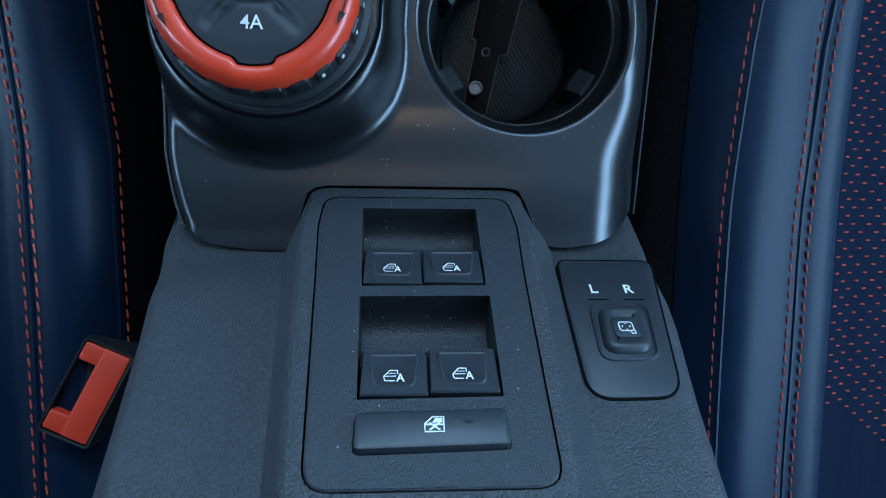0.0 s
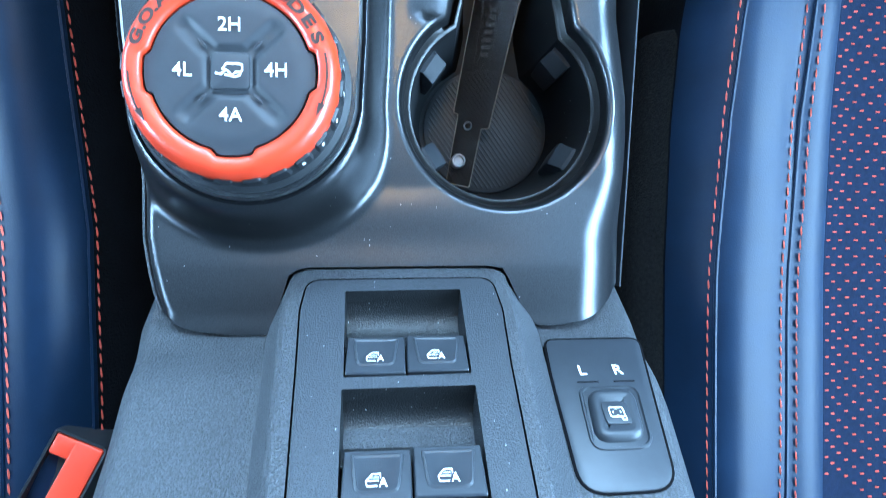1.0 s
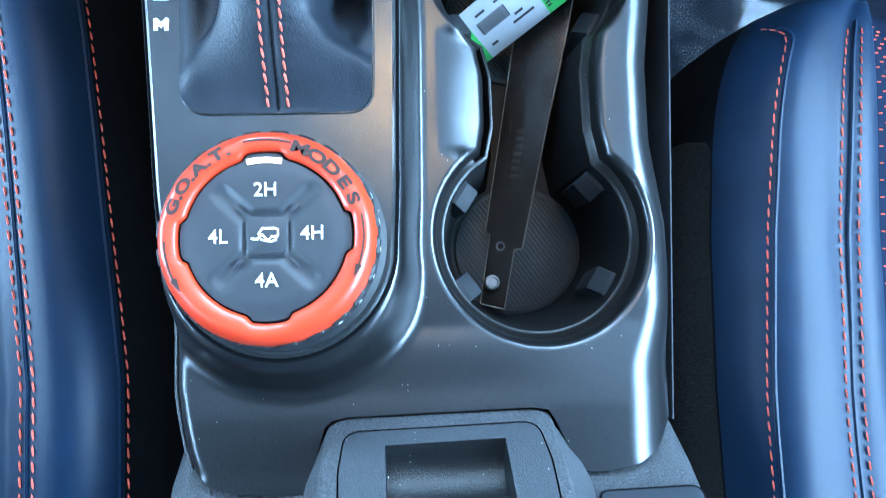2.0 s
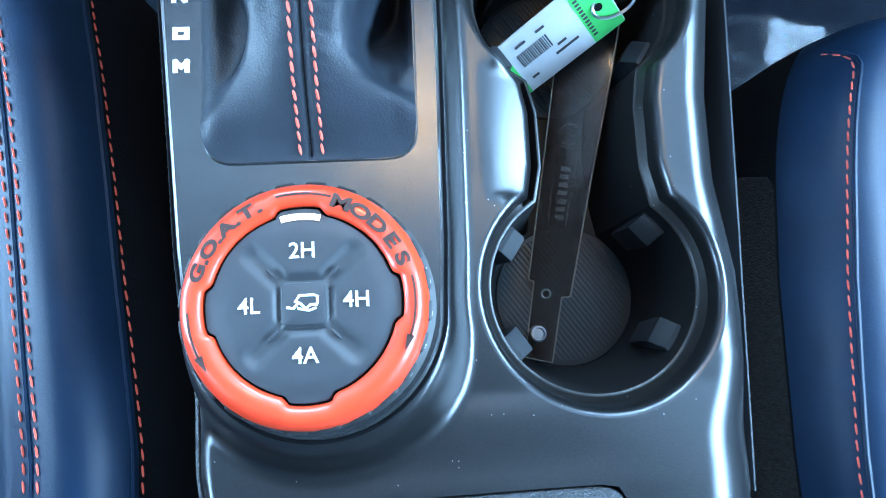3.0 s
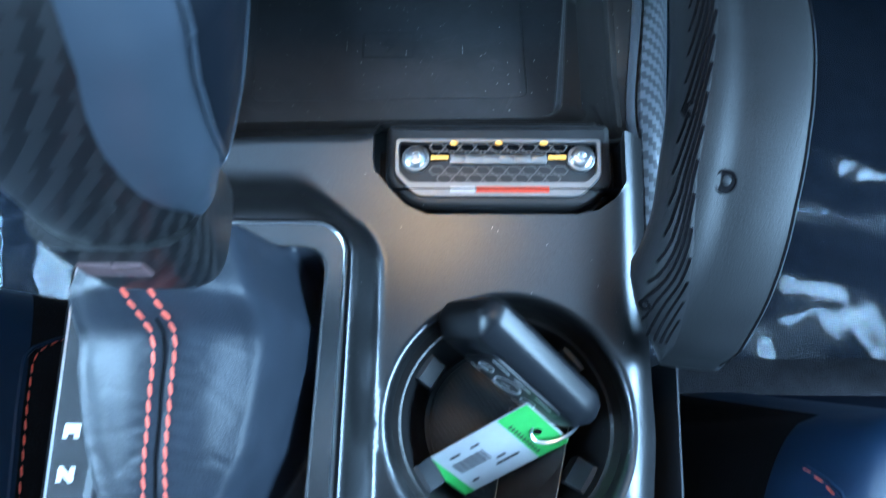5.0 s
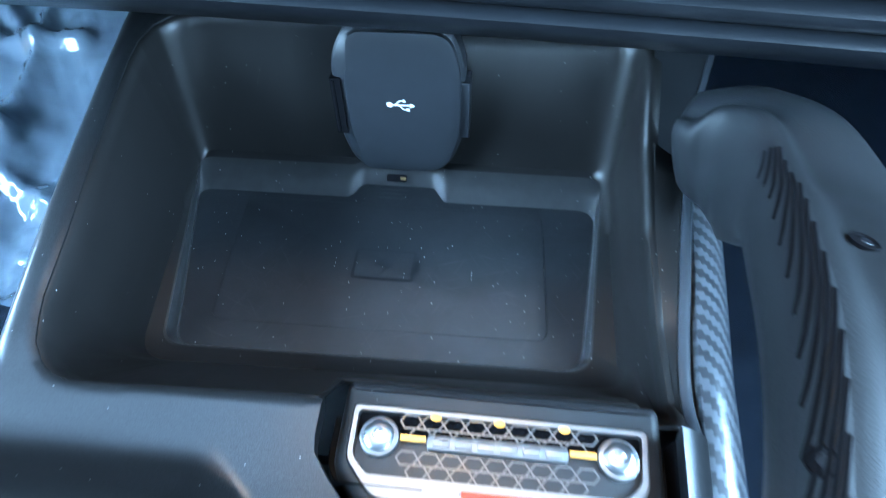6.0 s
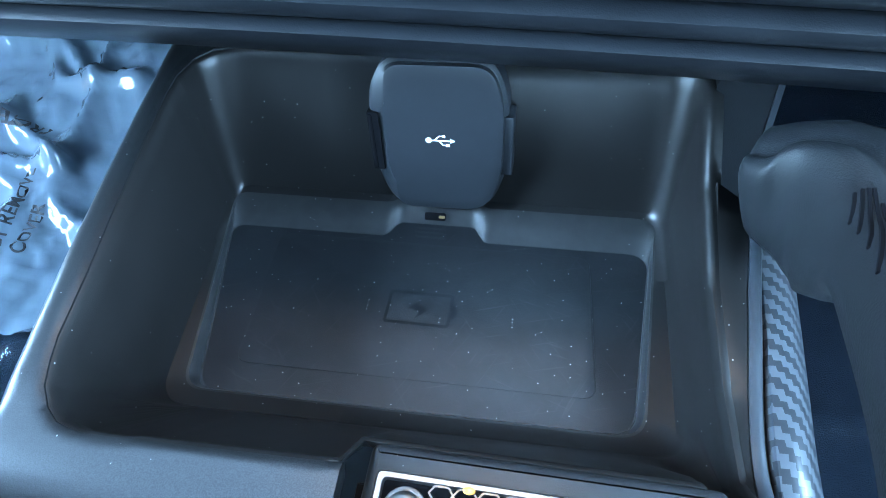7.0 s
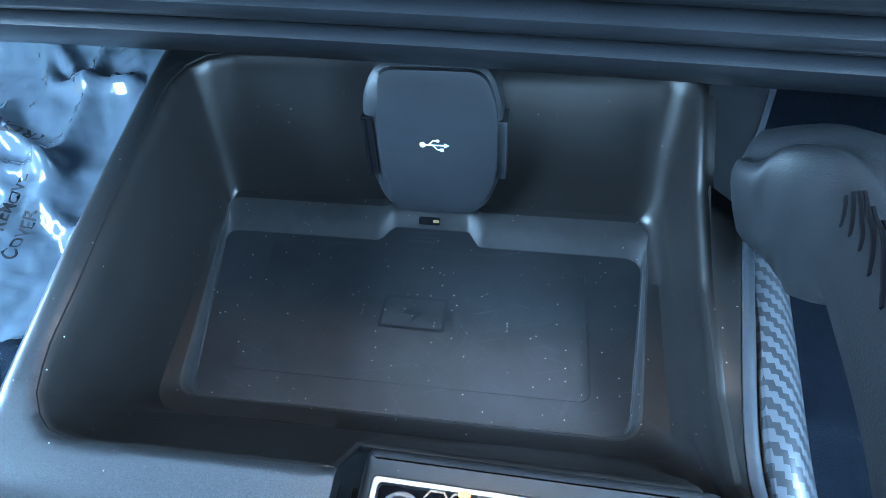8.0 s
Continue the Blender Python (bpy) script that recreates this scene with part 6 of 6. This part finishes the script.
BELOW = [(1.0, -0.30), (0.95, -0.70), (0.80, -0.94), (0.50, -1.0), (-0.50, -1.0), (-0.80, -0.94), (-0.95, -0.70), (-1.0, -0.30)]


def handle_size(i):
    f = i / (len(HC) - 1)
    h = 0.0125 * (0.5 + 0.5 * smooth(0.0, 0.10, f)) + 0.0150 * smooth(0.60, 0.80, f) - 0.0070 * smooth(0.86, 1.0, f)
    return lerp_at(WIDE_R, f), lerp_at(WIDE_L, f), h


def on_handle(i, across, up, lift=0.0):
    """A place on the handle: across from -1 to 1, up in shares of its half height."""
    t, s, u = handle_frame(i)
    wr, wl, h = handle_size(i)
    return HC[i] + s * (across * (wr if across > 0 else wl)) + u * (up * h + lift)


hl = [[on_handle(i, a, b) for a, b in CROWN + BELOW] for i in range(len(HC))]
for grow, back in ((0.80, 0.0016), (0.50, 0.0012)):
    t, c = handle_frame(0)[0], sum(hl[0][1:], hl[0][0].copy()) / len(hl[0])
    hl.insert(0, [c + (p - c) * grow - t * back for p in hl[0]])
for grow, ahead in ((0.93, 0.0012), (0.78, 0.0026), (0.45, 0.0034)):
    t, c = handle_frame(len(HC) - 1)[0], HC[-1]
    hl.append([c + (on_handle(len(HC) - 1, a, b) - c) * grow + t * ahead for a, b in CROWN + BELOW])
part("handle_body", loft(hl, True, True), HANDLE, handle, "dark grey soft-touch handle", sharp=60)
# the outer edge gets a lighter material for the light falling on it
part("handle_lit_edge", loft([[on_handle(i, 0.83 if k == 0 else CROWN[15 + k][0], lerp_at(CROWN, 0.83) if k == 0 else CROWN[15 + k][1], 0.0) + handle_frame(i)[1] * (0.0004 if k else 0.0) for k in range(5)]
                          + [on_handle(i, 1.0, -0.3) + handle_frame(i)[1] * 0.0004] for i in range(0, 44)], False, False, closed=False), RAIL, handle, "satin outer edge of the handle, lighter for the window light on it", sharp=70)
part("handle_seam", tube([on_handle(i, 0.83, lerp_at(CROWN, 0.83)) for i in range(2, 44)], 0.0006, 5), GAP, handle)
# the inner face carries a panel cut by slanting slots; it widens towards the rear end
PANEL_EDGE = [(5, -0.16), (8, -0.17), (11, -0.26), (14, -0.45), (17, -0.62), (20, -0.70), (25, -0.70), (31, -0.62), (46, -0.62)]


def on_panel(i, q, lift):
    a = -0.995 + (lerp_at(PANEL_EDGE, i) + 0.995) * q
    t, s, u = handle_frame(i)
    return on_handle(i, a, lerp_at(CROWN, a)) + (u * 0.7 - s * 0.7) * lift


panel = part("grip_panel", loft([[on_panel(i, k / 8, 0.0005 if 0 < k < 8 else -0.0003) for k in range(9)] for i in range(5, 47)], False, False, closed=False), HANDLE, handle, "dark slotted grip panel", sharp=70)
for i in range(0, 44, 2):
    line = [(i + j, 0.10 + 0.78 * j / 9) for j in range(10) if 6 <= i + j <= 45]
    if len(line) > 2:
        part("grip_slot", tube([on_panel(k, q, 0.0003) for k, q in line], 0.0007, 5), GAP, panel)
for i, off, r in ((20, -0.30, 0.0040), (35, -0.10, 0.0040), (24, -0.90, 0.0030), (10, -0.88, 0.0022)):
    t, s, u = handle_frame(i)
    n = u if off > -0.5 else (u * 0.75 - s * 0.66).normalized()
    side = t.cross(n).normalized()
    c = on_handle(i, off, lerp_at(CROWN, off)) + n * 0.0006
    m = Matrix(((side.x, t.x, n.x, c.x), (side.y, t.y, n.y, c.y), (side.z, t.z, n.z, c.z), (0, 0, 0, 1)))
    hole = part("bolt_hole", moved(loft([at(circ(0, 0, r, 24), -0.0030), at(circ(0, 0, r, 24), 0.0002), at(circ(0, 0, r * 0.86, 24), 0.0003), at(circ(0, 0, r * 0.80, 24), -0.0001)]), m), GAP, handle, "black bolt hole")
    part("bolt_head", moved(loft([at(circ(r * 0.1, r * 0.1, r * 0.40, 16), -0.0001), at(circ(r * 0.1, r * 0.1, r * 0.34, 16), 0.0002), at(circ(r * 0.1, r * 0.1, r * 0.15, 16), 0.0003)]), m), FOB, hole)

# ---- floor, films, dashboard and cabin ----
fl = part("floor", sheet([(-0.85, -2.0), (0.85, -2.0), (0.85, 1.35), (-0.85, 1.35)], [], lambda x, y: -0.36 + 0.35 * max(0.0, y - 0.75), 0.06), CARPET)
tagged(fl, "black carpet on the car floor", "floor", kind="structure")


FOLDS = [[(-0.652, 0.966), (-0.587, 0.870), (-0.535, 0.861), (-0.470, 0.865)], [(-0.652, 0.966), (-0.583, 0.906), (-0.535, 0.862)], [(-0.640, 0.757), (-0.632, 0.806), (-0.525, 0.746)],
         [(-0.640, 0.740), (-0.525, 0.746)], [(-0.740, 0.976), (-0.690, 0.927)], [(-0.46, 0.52), (-0.30, 0.60), (-0.21, 0.55)], [(-0.50, 0.42), (-0.36, 0.47), (-0.24, 0.38)]]


def film(name, x0, x1, y0, y1, z, amp, material, label, step, folds=()):
    def fz(x, y):
        p = Vector((x * 5, y * 5, 1.7))
        c = abs(noise.noise(p)) * 1.1 + abs(noise.noise(p * 2.7)) * 0.45 + 0.08 * noise.noise(p * 7)
        ridge = max(0.0, 1 - 5 * abs(noise.noise(p * 0.9 + Vector((3, 1, 0))))) ** 2
        # fine wrinkles, and a few sharp folds that stand up
        fine = 0.10 * max(0.0, 1 - 4 * abs(noise.noise(p * 9 + Vector((0, 4, 0))))) + 0.06 * abs(noise.noise(p * 16))
        up = sum(0.014 * max(0.0, 1 - away(f + f[::-1], x, y) / 0.016) for f in folds)
        return z(x, y) + amp * (c + 0.5 * ridge + fine) + up
    o = rounded([(x0, y0), (x1, y0), (x1, y1), (x0, y1)], 0.05, 4)
    ob = part(name, sheet(o, [], fz, step), material, None, sharp=180)
    tagged(ob, label, "plastic film")
    return ob, fz


filmL, fzl = film("floor_film", -0.80, -0.145, 0.535, 1.10, lambda x, y: -0.348 + 0.38 * max(0.0, y - 0.70), 0.034, FILM, "crumpled clear blue protective film over the driver floor", 0.0075, FOLDS)
# rear part of the same film, in the darker tone for weaker light
film("floor_film", -0.80, -0.145, 0.20, 0.60, lambda x, y: -0.354, 0.024, FILM_SHADED, "thin clear film over the driver floor, darkened where less light reaches", 0.0085, FOLDS[5:])
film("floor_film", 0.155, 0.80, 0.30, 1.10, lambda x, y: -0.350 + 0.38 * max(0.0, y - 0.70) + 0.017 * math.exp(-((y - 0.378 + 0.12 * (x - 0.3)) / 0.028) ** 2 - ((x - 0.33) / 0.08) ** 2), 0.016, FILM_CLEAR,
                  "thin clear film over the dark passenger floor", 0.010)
mat_out = rounded([(0.15, -0.05), (0.326, -0.05), (0.326, 0.240), (0.15, 0.240)], 0.022, 5)
mat_r = part("floor_mat", slab(mat_out, -0.3595, -0.350, 0.004), CARPET)
part("edge_binding", tube([(x, y, -0.3510) for x, y in resample(mat_out, 0.01)], 0.0030, 6, closed=True), BINDING, mat_r, "grey stitched edge binding")
tagged(mat_r, "black floor mat with a grey bound edge in the footwell", "floor mat")


def film_words(body, x, y, h, turn):
    g = moved(lettering(body, h, 1.0, 0.0004), Matrix.Translation((x, y, 0)) @ Matrix.Rotation(radians(turn), 4, "Z"))
    return [(v[0], v[1], fzl(v[0], v[1]) + 0.004) for v in g[0]], g[1]


for word, x, y, turn in (("MUST REMOVE", -0.552, 0.668, 93), ("COVER", -0.526, 0.660, 93), ("PROTECT", -0.606, 0.792, 174)):
    part("film_print", film_words(word, x, y, 0.0135, turn), INK, filmL, "dark printed words " + word)

dash_prof = [(0.600, 0.000), (0.520, 0.004), (0.485, 0.012), (0.476, 0.0200), (0.4725, 0.0245), (0.4712, 0.0275), (0.4735, 0.0292), (0.4800, 0.0305), (0.4730, 0.0325), (0.4695, 0.0360), (0.4690, 0.0395), (0.4715, 0.0415), (0.4790, 0.0430), (0.4710, 0.0455), (0.4650, 0.0510), (0.4640, 0.0545), (0.4700, 0.0570), (0.4640, 0.0600),
             (0.4600, 0.0640), (0.4650, 0.0900), (0.4900, 0.1600), (0.5200, 0.2600), (0.6000, 0.3400), (0.8000, 0.3700), (1.2500, 0.3800), (1.2500, 0.0000)]
dl = []
for i in range(41):
    x = -0.84 + 1.68 * i / 40
    dl.append([(x, y + 0.0055 - 0.06 * (x / 0.84) ** 2 * (y < 1.0), z - 0.035 * x * (z < 0.2)) for y, z in dash_prof])
dash = part("dashboard", loft(dl, True, True), DASH, None, sharp=50)
tagged(dash, "black dashboard with ribbed lower edge", "dashboard", kind="structure")
# a dark panel added to deepen the shade under the dashboard
dk = empty("footwell_shade", -0.4, 0.75, 0.0, "dark panel added under the dashboard to shade the footwell", "trim panel")
part("panel", loft([[(x, 0.62, 0.005 - 0.035 * x), (x, 0.66, -0.060 - 0.02 * math.sin(x * 14)), (x, 0.70, -0.075 - 0.02 * math.sin(x * 14)), (x, 0.80, 0.004 - 0.035 * x)] for x in [-0.80 + 0.665 * i / 24 for i in range(25)]], True, True), CARPET, dk)


def wall_with_window(name, x, label):
    o = [(-2.0, -0.36), (1.35, -0.36), (1.35, 0.78), (-2.0, 0.78)]
    h = [(-1.5, 0.22), (0.75, 0.22), (0.55, 0.70), (-1.3, 0.70)] if x > 0 else [(-0.65, -0.30), (0.85, -0.30), (0.85, 0.22), (0.55, 0.70), (-0.65, 0.70)]
    s = 1 if x > 0 else -1
    v1, f1 = sheet(o, [h], 0.0, 0.15)
    a = [(x, p[0], p[1]) for p in v1]
    b = [(x + s * 0.06, p[0], p[1]) for p in v1]
    hr = resample(h, 0.15)
    rim = loft([[(x, p[0], p[1]) for p in hr], [(x + s * 0.06, p[0], p[1]) for p in hr]], False, False)
    ob = part(name, join((a, f1), (b, f1), rim), DOORTRIM)
    return tagged(ob, label, "car door", kind="structure")


wall_with_window("wall_left", -0.86, "dark trimmed car side with the door standing open")
wall_with_window("wall_right", 0.86, "dark trimmed car door with an open window frame")
roof = part("ceiling", box(-0.92, 0.92, 0.17, 0.66, 0.78, 0.83), HEADLINER)
tagged(roof, "light grey headliner over the front seats", "ceiling", kind="structure")
# the rear roof is out of view; its dark tone throws back less light
roof2 = part("ceiling_rear", box(-0.92, 0.92, -2.0, 0.17, 0.78, 0.83), ROOF_DARK)
tagged(roof2, "unseen dark grey rear headliner that returns less light", "ceiling", kind="structure")
ml = part("map_lamp", slab(rrect(-0.17, 0.11, 0.40, 0.60, 0.03, 5), 0.762, 0.782, 0.004, True), HEADLINER)
tagged(ml, "warm map lamp housing on the headliner", "ceiling lamp", kind="structure")
back_o, back_h = [(-0.92, -0.36), (0.92, -0.36), (0.92, 0.83), (-0.92, 0.83)], [(-0.65, 0.20), (0.65, 0.20), (0.60, 0.72), (-0.60, 0.72)]
bv, bf = sheet(back_o, [back_h], 0.0, 0.15)
bw = part("wall_rear", join(([(p[0], -2.0, p[1]) for p in bv], bf), ([(p[0], -2.06, p[1]) for p in bv], bf)), DOORTRIM)
tagged(bw, "dark trim round the rear window", "wall", kind="structure")
fw = part("wall_front", box(-0.92, 0.92, 1.35, 1.40, -0.36, 0.38), DOORTRIM)
tagged(fw, "dark bulkhead below the windshield", "wall", kind="structure")
